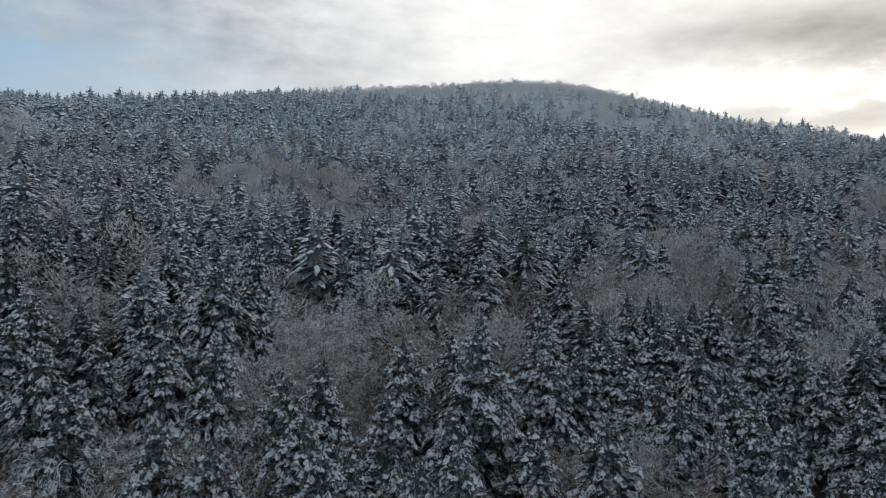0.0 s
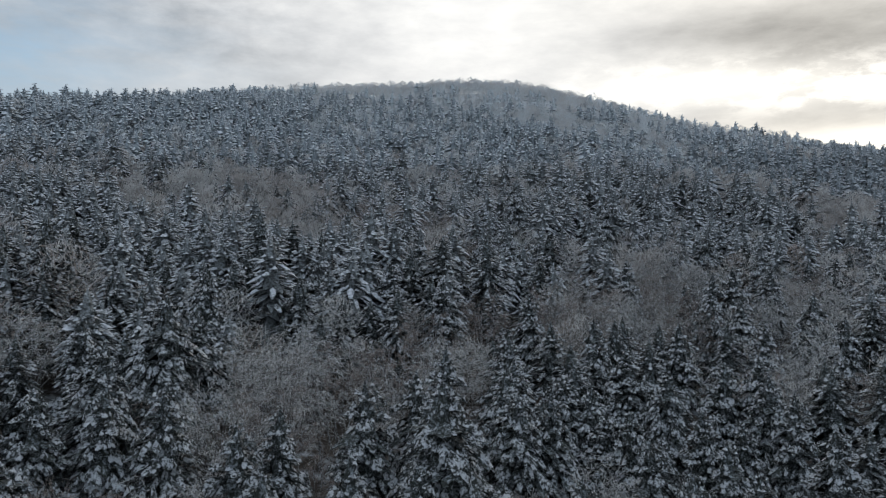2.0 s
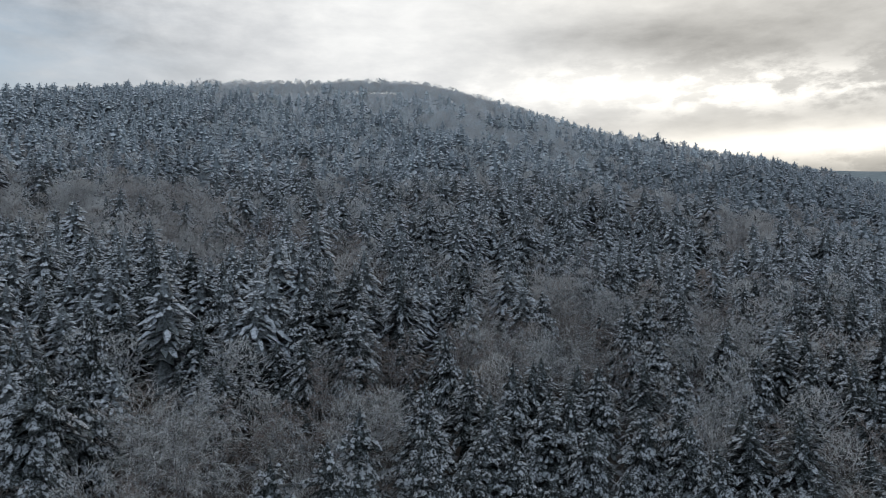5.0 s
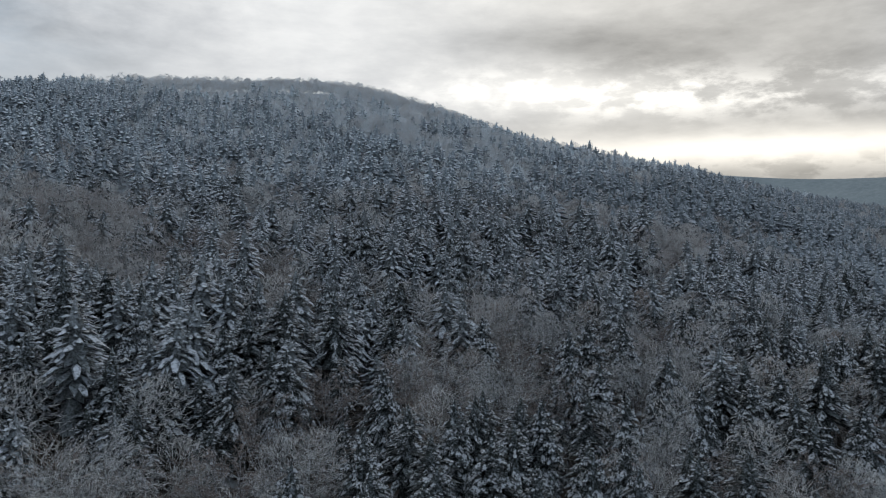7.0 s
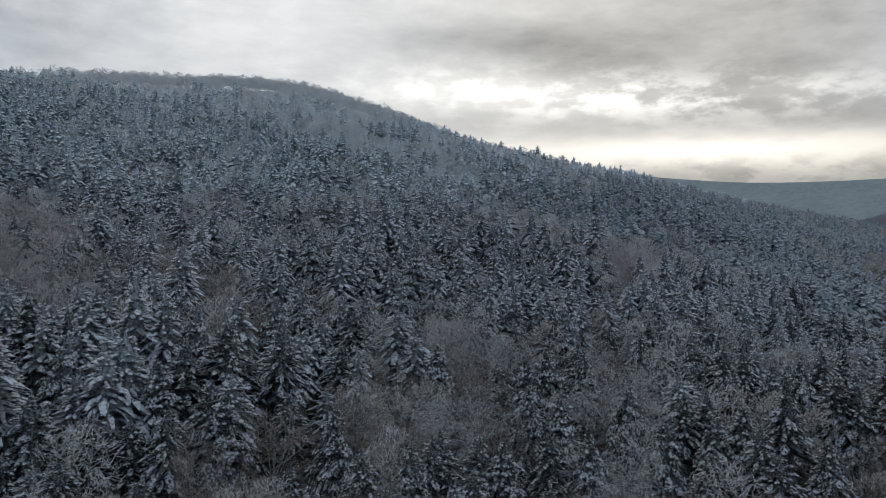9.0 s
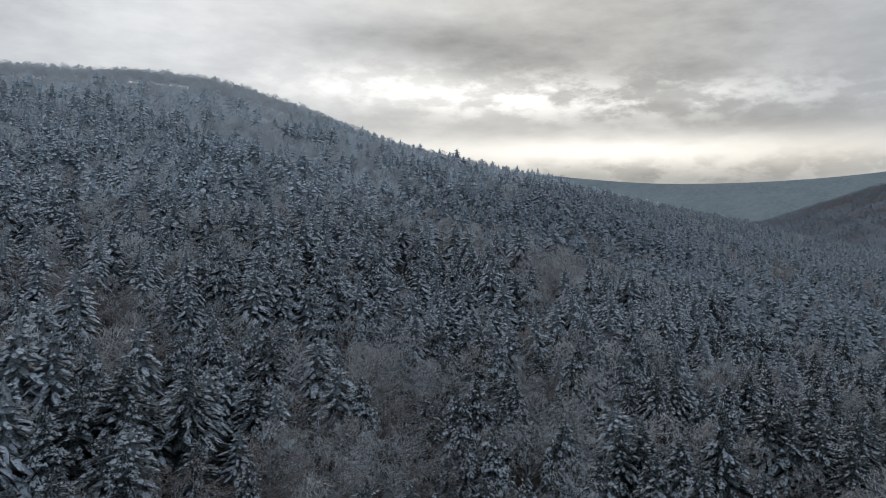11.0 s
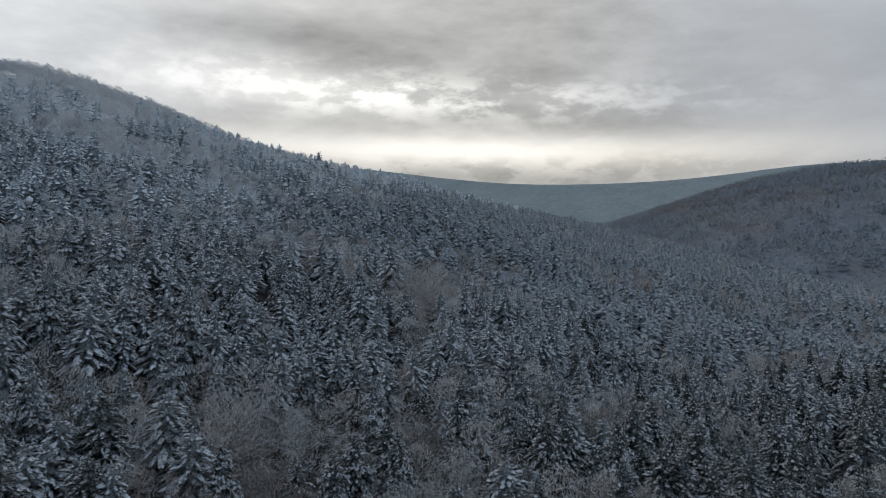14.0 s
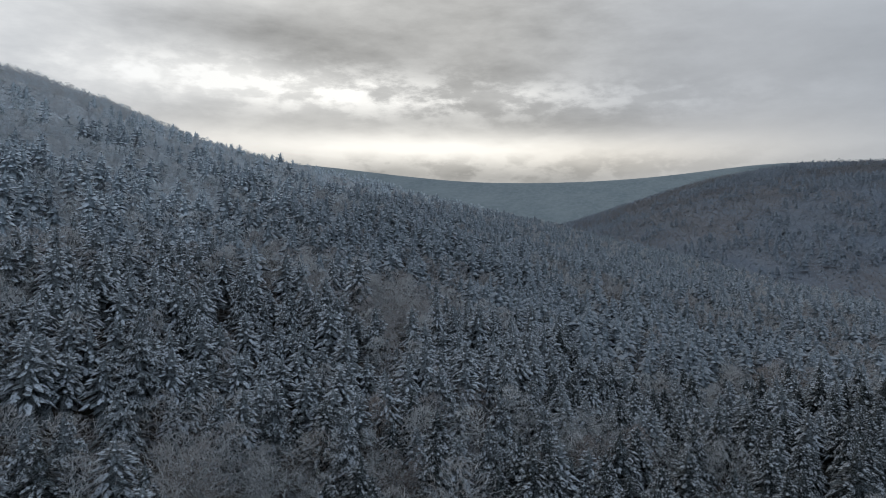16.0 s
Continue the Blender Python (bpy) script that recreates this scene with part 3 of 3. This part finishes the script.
def twig_haze(rng, height, radius, count, width, stems):
    """A distant leafless crown: fine twigs that spread up and out from the fork."""
    s, warm, mixed_ = Shape(), 3 if rng.random() < 0.35 else 2, rng.random() < 0.25
    for k in range(stems):
        a, q = rng.uniform(0, 6.28), radius * rng.uniform(0.1, 0.6)
        top = np.array((q * np.cos(a), q * np.sin(a), height * rng.uniform(0.7, 0.95)))
        w = np.array((np.sin(a), -np.cos(a), 0)) * width * 0.7
        s.add([np.array((0, 0, 0.0)) - w, w, top], [(0, 1, 2)], 2)
    for k in range(count):
        a, u = rng.uniform(0, 6.28), rng.uniform(-0.75, 1.0)
        q = radius * math.sqrt(max(0.0, 1 - u * u)) * rng.uniform(0.2, 1.0)
        c = np.array((q * np.cos(a), q * np.sin(a), height * (0.66 + 0.30 * u)))
        d = (c - np.array((0, 0, height * 0.45))) * (1.3, 1.3, 0.8) + rng.normal(size=3) * 0.75 * radius
        d *= rng.uniform(0.22, 0.5) * radius * 0.5 / np.linalg.norm(d)
        w = np.cross(d, rng.normal(size=3))
        w *= width / (np.linalg.norm(w) + 1e-9)
        s.add([c - d - w, c - d + w, c + d], [(0, 1, 2)], (2 if rng.random() < 0.5 else 3) if mixed_ else warm)
    return rounded(s.arrays(), height)


def joined(name, templates, which, px, py, pz, sxy, sz, rot, materials):
    """One mesh out of many trees, each a turned and scaled template."""
    allv, allf, allm, alln, base = [], [], [], [], 0
    for k, (v, f, m, *nn) in enumerate(templates):
        sel = np.where(which == k)[0]
        if not len(sel):
            continue
        c, s = np.cos(rot[sel])[:, None], np.sin(rot[sel])[:, None]
        x = (v[:, 0] * c - v[:, 1] * s) * sxy[sel][:, None] + px[sel][:, None]
        y = (v[:, 0] * s + v[:, 1] * c) * sxy[sel][:, None] + py[sel][:, None]
        z = v[:, 2] * sz[sel][:, None] + pz[sel][:, None]
        allv.append(np.stack([x, y, z], -1).reshape(-1, 3))
        if nn:
            q = nn[0]
            alln.append(np.stack([q[:, 0] * c - q[:, 1] * s, q[:, 0] * s + q[:, 1] * c, np.broadcast_to(q[:, 2], (len(sel), len(q)))], -1).reshape(-1, 3))
        allf.append((f[None] + (np.arange(len(sel)) * len(v))[:, None, None]).reshape(-1, 3) + base)
        allm.append(np.tile(m, len(sel)))
        base += len(sel) * len(v)
    V, F = np.concatenate(allv), np.concatenate(allf)
    if alln:
        # slivers turn their upper face down the slope, to the open valley
        p = V[F]
        away = (np.cross(p[:, 1] - p[:, 0], p[:, 2] - p[:, 0]) * (np.array((2.0, 15.0, 10.0)) - p.mean(axis=1))).sum(axis=1) < 0
        F = np.where(away[:, None], F[:, ::-1], F)
    me = finish(grid_mesh(name, V, F, materials, True), np.concatenate(allm))
    if alln:
        free_normals(me, np.concatenate(alln))
    return me


# ---- where the trees stand ----
rng = np.random.default_rng(11)
AZ_LO, AZ_HI = -35.0, 75.0

# trees that stand out: x, y, height of the tip
SPRUCE_FOOT = [(-9.9, 33.6, -7.1), (4.8, 36.6, -8.2), (-6.5, 37.2, -6.5), (-13.2, 35.4, -6.9), (0.5, 39.3, -6.8), (-2.7, 39.5, -6.3), (-8.7, 42.0, -5.3), (-19.6, 39.7, -6.2), (-6.8, 44.3, -5.0), (3.0, 46.4, -5.5), (-13.5, 46.0, -4.1), (16.5, 45.7, -9.0), (-2.5, 49.4, -4.3), (-17.0, 46.7, -4.0), (20.4, 45.6, -9.0), (-20.7, 46.2, -4.2), (7.2, 50.7, -5.1), (15.2, 49.3, -7.7), (0.7, 52.2, -4.0), (9.6, 52.3, -5.2), (20.2, 49.5, -8.1), (-27.7, 49.1, -3.0), (27.9, 50.6, -7.5), (-28.2, 52.9, -1.7), (-22.6, 57.2, -0.9), (-15.3, 60.0, -0.7), (27.9, 55.8, -6.1), (20.3, 60.1, -5.0), (8.2, 62.9, -2.1)]
SPRUCE_LOW = [(27.8, 59.4, -5.2), (18.0, 63.6, -3.5), (25.6, 62.3, -4.6), (28.7, 63.0, -4.3), (16.6, 68.8, -1.6), (29.6, 65.2, -3.7), (24.9, 70.6, -2.1), (11.8, 74.0, 0.4), (-35.2, 67.8, 3.6), (3.8, 76.9, 1.6), (33.2, 70.9, -2.0), (-17.2, 70.0, 3.0), (-1.5, 82.4, 3.3), (41.4, 72.0, -1.4), (4.5, 83.6, 3.3), (53.5, 65.4, -2.6), (-35.0, 77.3, 6.1), (46.3, 71.2, -1.3), (34.2, 78.3, 0.1), (-40.4, 75.3, 6.5), (31.8, 80.1, 0.5), (-9.0, 87.4, 5.3), (50.8, 73.0, -0.6), (-11.3, 88.6, 5.8), (42.2, 78.9, 0.5), (25.6, 89.1, 3.8), (34.7, 86.5, 2.5), (4.8, 94.1, 6.3), (38.0, 88.7, 3.3)]
SPRUCE_HIGH = [(42.1, 87.9, 3.2), (56.6, 81.1, 1.6), (2.0, 95.0, 7.6), (60.8, 80.5, 1.4), (10.2, 101.0, 8.3), (18.0, 101.3, 8.2), (69.5, 77.1, 0.2), (13.8, 103.2, 8.9), (65.2, 81.4, 1.4), (0.3, 104.6, 9.6), (21.2, 103.1, 8.6), (52.3, 91.8, 4.5), (13.9, 106.8, 10.0), (61.3, 89.4, 3.8), (68.6, 84.1, 2.0), (46.3, 98.9, 6.6), (73.5, 80.8, 0.9), (35.4, 104.6, 8.4), (60.2, 93.0, 4.8), (26.9, 108.1, 9.8), (29.1, 109.5, 10.2), (42.3, 106.5, 8.9), (71.6, 95.6, 4.9), (67.4, 98.9, 6.2), (80.8, 89.2, 2.5), (96.7, 77.1, 0.9), (93.8, 80.9, 1.3), (89.5, 87.2, 2.0), (64.9, 106.9, 8.7)]
SPRUCE_UPPER = [(98.5, 84.5, 2.0), (77.2, 103.0, 6.6), (106.0, 75.8, 1.3), (35.0, 126.5, 16.2), (18.2, 124.6, 17.4), (32.0, 118.0, 15.2), (77.2, 108.2, 8.1), (20.1, 135.5, 18.5), (42.6, 130.9, 17.0), (31.2, 139.8, 20.6), (68.7, 126.9, 14.9), (58.0, 133.0, 17.5), (61.4, 131.4, 16.8), (112.5, 91.8, 3.4), (53.1, 138.3, 19.4), (128.7, 80.5, 2.7), (104.8, 113.7, 6.1), (87.5, 130.9, 14.2), (97.4, 132.4, 13.3), (140.8, 95.2, 4.4), (129.0, 118.1, 6.5), (116.7, 132.3, 10.1)]
BARE_LOW = [(-11.8, 35.6, -8.1), (-17.8, 37.3, -8.3), (7.6, 43.1, -8.7), (-10.8, 43.0, -6.3), (10.6, 46.5, -8.6), (-11.8, 51.2, -4.5), (-8.6, 52.3, -4.5), (-10.7, 59.3, -2.7), (-6.5, 61.8, -2.6), (-1.1, 63.0, -2.8), (3.7, 64.3, -2.8), (-8.8, 64.6, -1.8), (-28.4, 61.6, -0.5), (2.0, 72.5, -0.8), (38.8, 62.8, -5.3), (44.8, 60.9, -5.6), (34.7, 68.3, -4.0), (7.7, 77.9, 0.3), (37.8, 71.1, -3.2), (18.9, 78.3, -0.4), (14.8, 80.1, 0.5), (23.1, 78.9, -0.7), (19.2, 82.0, 0.8), (29.0, 79.4, -1.0), (27.0, 83.8, 0.4), (60.0, 67.9, -3.1), (40.7, 83.0, 0.3), (21.1, 89.1, 2.8), (30.1, 88.5, 1.9), (45.3, 84.5, 1.1)]
BARE_HIGH = [(-2.9, 99.1, 6.6), (37.2, 95.7, 4.1), (6.7, 104.8, 8.2), (49.6, 94.1, 3.8), (5.1, 118.0, 11.9), (78.6, 92.6, 1.8), (73.8, 98.7, 4.4), (84.7, 87.9, 0.7), (0.2, 122.7, 13.1), (79.0, 96.3, 2.8), (91.2, 83.3, 0.1), (69.1, 105.2, 6.6), (95.1, 89.1, 0.8), (-7.0, 130.7, 15.0), (85.5, 99.2, 3.1), (16.7, 138.5, 17.4), (24.3, 147.2, 20.6), (137.0, 109.0, 4.2), (149.6, 107.9, 4.5), (146.0, 135.6, 8.2)]
MARKED = []
for p in [(*p, "s") for p in SPRUCE_FOOT + SPRUCE_LOW + SPRUCE_HIGH + SPRUCE_UPPER] + [(*p, "b") for p in BARE_LOW + BARE_HIGH]:
    if all(math.hypot(p[0] - q[0], p[1] - q[1]) > 2.7 for q in MARKED):
        MARKED.append(p)
GLADES = [(p[0], p[1], 5.2) for p in BARE_LOW + BARE_HIGH]


def broadleaf_share(x, y):
    a, r = polar(x, y)
    z = canopy(x, y)
    p = 0.10 + 0.95 * np.clip((value_noise(x, y, 26, 21) * 0.6 + value_noise(x, y, 11, 22) * 0.4 - 0.47) * 3.2, 0, 0.75)
    here = r < eased(a, AZ, CREST_R) + 20
    p = p + 1.2 * np.clip((z - 78) / 40, 0, 1) * (a > -12) * (a < 24) - 0.35 * np.clip((-4 - a) / 6, 0, 1) * (r > 215) - 0.40 * np.clip((-11 - a) / 4, 0, 1) * (r < 140) - 0.08 * (r < 75) + 0.30 * np.clip((r - 130) / 60, 0, 1) - 0.30 * np.clip((a - 22) / 14, 0, 1) * (r > 130) * here + 0.5 * ~here
    for gx, gy, gr in GLADES:
        p = p + 0.75 * np.exp(-((x - gx) ** 2 + (y - gy) ** 2) / (gr * gr))
    return p


def scatter(step, r0, r1, a0=AZ_LO, a1=AZ_HI, crest=True):
    """A jittered grid of places in a ring of the plan."""
    lo, hi = -r1 * 0.75, r1
    gx, gy = np.meshgrid(np.arange(lo, hi, step), np.arange(-10, r1, step * 0.87))
    gx = gx + (np.arange(gx.shape[0]) % 2)[:, None] * step * 0.5
    gx, gy = (gx + rng.uniform(-0.38, 0.38, gx.shape) * step).ravel(), (gy + rng.uniform(-0.38, 0.38, gy.shape) * step).ravel()
    a, r = polar(gx, gy)
    if crest:
        r = r + (value_noise(gx, gy, 24, 41) - 0.5) * np.minimum(r * 0.22, 60)
    keep = (r >= r0) & (r < r1) & (a > a0) & (a < a1)
    for x, y, top, kind in MARKED:
        keep &= (gx - x) ** 2 + (gy - y) ** 2 > (3.1 if kind == "s" else 3.5) ** 2
    if crest:
        keep &= np.hypot(gx, gy) < eased(a, AZ, CREST_R) + 18
    return gx[keep], gy[keep]


def size_at(x, y, k):
    return 0.90 + 0.30 * (value_noise(x, y, 17, 31) - 0.5) + rng.uniform(-0.15, 0.15, k)


# near trees, each a thing of its own
SPRUCES, SPRUCES_UP = [], []
for pool, needles, cover, first in ((SPRUCES, NEEDLES, SNOW, 100), (SPRUCES_UP, NEEDLES_MID, SNOW, 140)):
    for i, (h, rad, load) in enumerate([(12.5, 2.7, 0.85), (11.5, 2.5, 0.9), (13.0, 2.8, 0.72), (11.0, 2.5, 0.95), (12.5, 2.4, 0.8), (13.5, 2.9, 0.66)]):
        t, c, s = spruce_shapes(first + i, h, rad, load)
        words = ("heavily snow-laden" if load > 0.84 else "tall dark green, patchily snow-covered" if h > 12.9 else "slender snow-dusted") + " spruce in dense mountain forest"
        root = tagged(new("spruce"), words, "spruce tree", "spruces on the slope")
        for nm, sh, mat, sm, lab in (("trunk", t, BARK, True, ""), ("crown", c, needles, False, "dark green needle boughs"), ("snow", s, cover, True, "white snow pillows on boughs")):
            ob = new(nm, mesh_of(nm, sh, [mat], sm))
            ob.parent = root
            if lab:
                tagged(ob, lab)
            if nm == "snow":
                tagged(ob, kind="stuff")
        pool.append((root, h))
BARES = []
for i, (h, rad, nl, nt, mat) in enumerate([(11.5, 3.4, 17, 20, TWIGS), (10.5, 3.0, 16, 20, TWIGS), (11.5, 2.9, 16, 20, BROWN_TWIGS), (10.0, 3.3, 16, 20, BROWN_TWIGS), (10.5, 3.1, 16, 20, BROWN_TWIGS), (10.0, 3.6, 17, 20, TWIGS)]):
    t, c, s = bare_shapes(200 + i, h, rad, nl, nt, 1.0 if mat is TWIGS else 0.25)
    lab = "leafless brown broadleaf tree with light rime" if mat is BROWN_TWIGS else "leafless broadleaf tree with rime-white twigs"
    root = tagged(new("bare_tree"), lab, "broadleaf tree", "bare trees on the slope")
    for nm, sh, m2 in (("trunk", t, BARK), *(("limb", q, BARK) for q in c)):
        ob = new(nm, mesh_of(nm, sh, [m2], True))
        ob.parent = root
    ob = new("crown", mesh_of("crown", s, [mat]))
    ob.parent = root
    tagged(ob, "fine rimed twigs", kind="stuff")
    BARES.append((root, h))

nx_, ny_ = scatter(3.6, 20, 110)
reach = np.minimum(np.hypot(nx_, ny_), np.hypot(nx_ - 5, ny_ - 33) + 14)
order = np.argsort(reach)
placed = 0
used_root = set()


# above this height trees take the colours lifted for haze
HAZE_LINE = 4.0


def plant(x, y, kind, top=None):
    global placed
    pool = BARES if kind == "b" else SPRUCES_UP if float(canopy(np.array([x]), np.array([y]))[0]) > HAZE_LINE else SPRUCES
    k = int(rng.integers(len(pool)))
    root, h = pool[k]
    z = float(floor_at(np.array([x]), np.array([y]))[0])
    s = float(size_at(np.array([x]), np.array([y]), 1)[0]) * 1.02 if top is None else (top - z) / h
    m = pose(x, y, z, 0, 0, float(rng.uniform(0, 360)))
    if root.name not in used_root:
        used_root.add(root.name)
        ob = root
        ob.matrix_basis = m
    else:
        ob = copy_thing(root, m)
    w = float(np.clip(s, 0.88, 1.25)) * float(rng.uniform(0.96, 1.14))
    ob.scale = (w, w, s)
    placed += 1


rest_x, rest_y = [], []
share = broadleaf_share(nx_, ny_)
roll_ = rng.random(len(nx_))
for x, y, top, kind in MARKED:
    plant(x, y, kind, top)
for i in order:
    if placed < 310:
        plant(float(nx_[i]), float(ny_[i]), "b" if roll_[i] < share[i] else "s")
    else:
        rest_x.append(nx_[i])
        rest_y.append(ny_[i])

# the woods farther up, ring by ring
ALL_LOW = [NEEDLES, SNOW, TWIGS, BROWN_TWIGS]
ALL_MID = [NEEDLES_MID, HAZED_SNOW, TWIGS_SLOPE, TWIGS_DUN]
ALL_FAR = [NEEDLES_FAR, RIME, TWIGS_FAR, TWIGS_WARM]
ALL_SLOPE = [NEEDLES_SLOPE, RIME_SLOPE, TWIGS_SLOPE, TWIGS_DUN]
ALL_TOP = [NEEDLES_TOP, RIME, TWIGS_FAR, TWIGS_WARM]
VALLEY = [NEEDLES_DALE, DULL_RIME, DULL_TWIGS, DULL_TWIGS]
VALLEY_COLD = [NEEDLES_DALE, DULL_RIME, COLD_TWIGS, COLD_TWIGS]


def wood(label, x, y, spruce_t, bare_t, mats, bias=0.0):
    n_ = len(x)
    p = broadleaf_share(x, y) + bias
    bare = rng.random(n_) < p
    z, s = floor_at(x, y), size_at(x, y, n_)
    rot = rng.uniform(0, 6.28, n_)
    for nm, sel, temps in (("spruce_wood", ~bare, spruce_t), ("bare_wood", bare, bare_t)):
        if sel.sum() == 0:
            continue
        which = rng.integers(0, len(temps), int(sel.sum()))
        sz = (s[sel] if mats in (ALL_LOW, ALL_MID) else 0.42 + 0.5 * s[sel]) * rng.uniform(0.86, 1.12, int(sel.sum()))
        sx = s[sel] * rng.uniform(0.98, 1.24, int(sel.sum()))
        me = joined(nm, temps, which, x[sel], y[sel], z[sel] - 0.3, sx, sz, rot[sel], mats)
        tagged(new(nm, me), label[0] if nm == "spruce_wood" else label[1], "spruce forest" if nm == "spruce_wood" else "broadleaf forest", kind="stuff")


tr = np.random.default_rng(5)
edge_s = [far_spruce(tr, tr.uniform(11.5, 13.5), tr.uniform(2.4, 2.9), 0.46, 4.2, tr.uniform(0.64, 0.84), 0.08) for _ in range(8)]
edge_b = [twig_haze(tr, tr.uniform(10, 12), tr.uniform(2.8, 3.5), 540, 0.030, 6) for _ in range(6)]
mid_s = [far_spruce(tr, tr.uniform(11.0, 13.0), tr.uniform(2.4, 2.9), 0.52, 3.6, tr.uniform(0.7, 0.92), 0.10) for _ in range(8)]
mid_b = [twig_haze(tr, tr.uniform(10, 12), tr.uniform(2.4, 3.2), 380, 0.045, 3) for _ in range(8)]
far_s = [far_spruce(tr, tr.uniform(11.0, 13.0), tr.uniform(2.4, 2.9), 0.92, 1.9, tr.uniform(0.8, 0.95), 0.18, 0.5, (4, 4, 0.45)) for _ in range(8)]
far_b = [twig_haze(tr, tr.uniform(9.0, 11.5), tr.uniform(2.5, 3.3), 190, 0.062, 0) for _ in range(10)]
top_s = [far_spruce(tr, tr.uniform(10.5, 12.0), tr.uniform(2.4, 2.9), 1.15, 1.4, tr.uniform(0.8, 0.95), 0.24, 0.5, (3, 4, 0.5)) for _ in range(8)]
top_b = [twig_haze(tr, tr.uniform(8.0, 11.5), tr.uniform(2.8, 3.7), 110, 0.10, 0) for _ in range(10)]
dale_s = [far_spruce(tr, tr.uniform(9.0, 11.0), tr.uniform(2.6, 3.2), 1.5, 1.1, 0.75, 0.26, 0.4, (3, 5, 0.8)) for _ in range(5)]
dale_b = [twig_haze(tr, tr.uniform(10, 12), tr.uniform(3.6, 4.8), 26, 0.30, 0) for _ in range(6)]

NEAR_WORDS = ("snow-covered spruces packed closely on the slope", "rime-covered leafless trees between the spruces")
mx, my = scatter(3.75, 110, 175)
for px, py, st, bt in ((np.array(rest_x), np.array(rest_y), edge_s, edge_b), (mx, my, mid_s, mid_b)):
    up_ = canopy(px, py) + rng.uniform(-6, 6, len(px)) > HAZE_LINE
    wood(NEAR_WORDS, px[up_], py[up_], st, bt, ALL_MID)
    wood(NEAR_WORDS, px[~up_], py[~up_], st, bt, ALL_LOW)
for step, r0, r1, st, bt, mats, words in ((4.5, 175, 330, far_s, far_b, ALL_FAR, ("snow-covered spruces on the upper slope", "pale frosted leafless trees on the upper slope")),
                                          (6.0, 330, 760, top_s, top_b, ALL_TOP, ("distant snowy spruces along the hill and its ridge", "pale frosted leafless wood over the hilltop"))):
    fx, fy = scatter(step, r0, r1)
    # higher trees take the haze-paled colours, the others the dimmer slope set
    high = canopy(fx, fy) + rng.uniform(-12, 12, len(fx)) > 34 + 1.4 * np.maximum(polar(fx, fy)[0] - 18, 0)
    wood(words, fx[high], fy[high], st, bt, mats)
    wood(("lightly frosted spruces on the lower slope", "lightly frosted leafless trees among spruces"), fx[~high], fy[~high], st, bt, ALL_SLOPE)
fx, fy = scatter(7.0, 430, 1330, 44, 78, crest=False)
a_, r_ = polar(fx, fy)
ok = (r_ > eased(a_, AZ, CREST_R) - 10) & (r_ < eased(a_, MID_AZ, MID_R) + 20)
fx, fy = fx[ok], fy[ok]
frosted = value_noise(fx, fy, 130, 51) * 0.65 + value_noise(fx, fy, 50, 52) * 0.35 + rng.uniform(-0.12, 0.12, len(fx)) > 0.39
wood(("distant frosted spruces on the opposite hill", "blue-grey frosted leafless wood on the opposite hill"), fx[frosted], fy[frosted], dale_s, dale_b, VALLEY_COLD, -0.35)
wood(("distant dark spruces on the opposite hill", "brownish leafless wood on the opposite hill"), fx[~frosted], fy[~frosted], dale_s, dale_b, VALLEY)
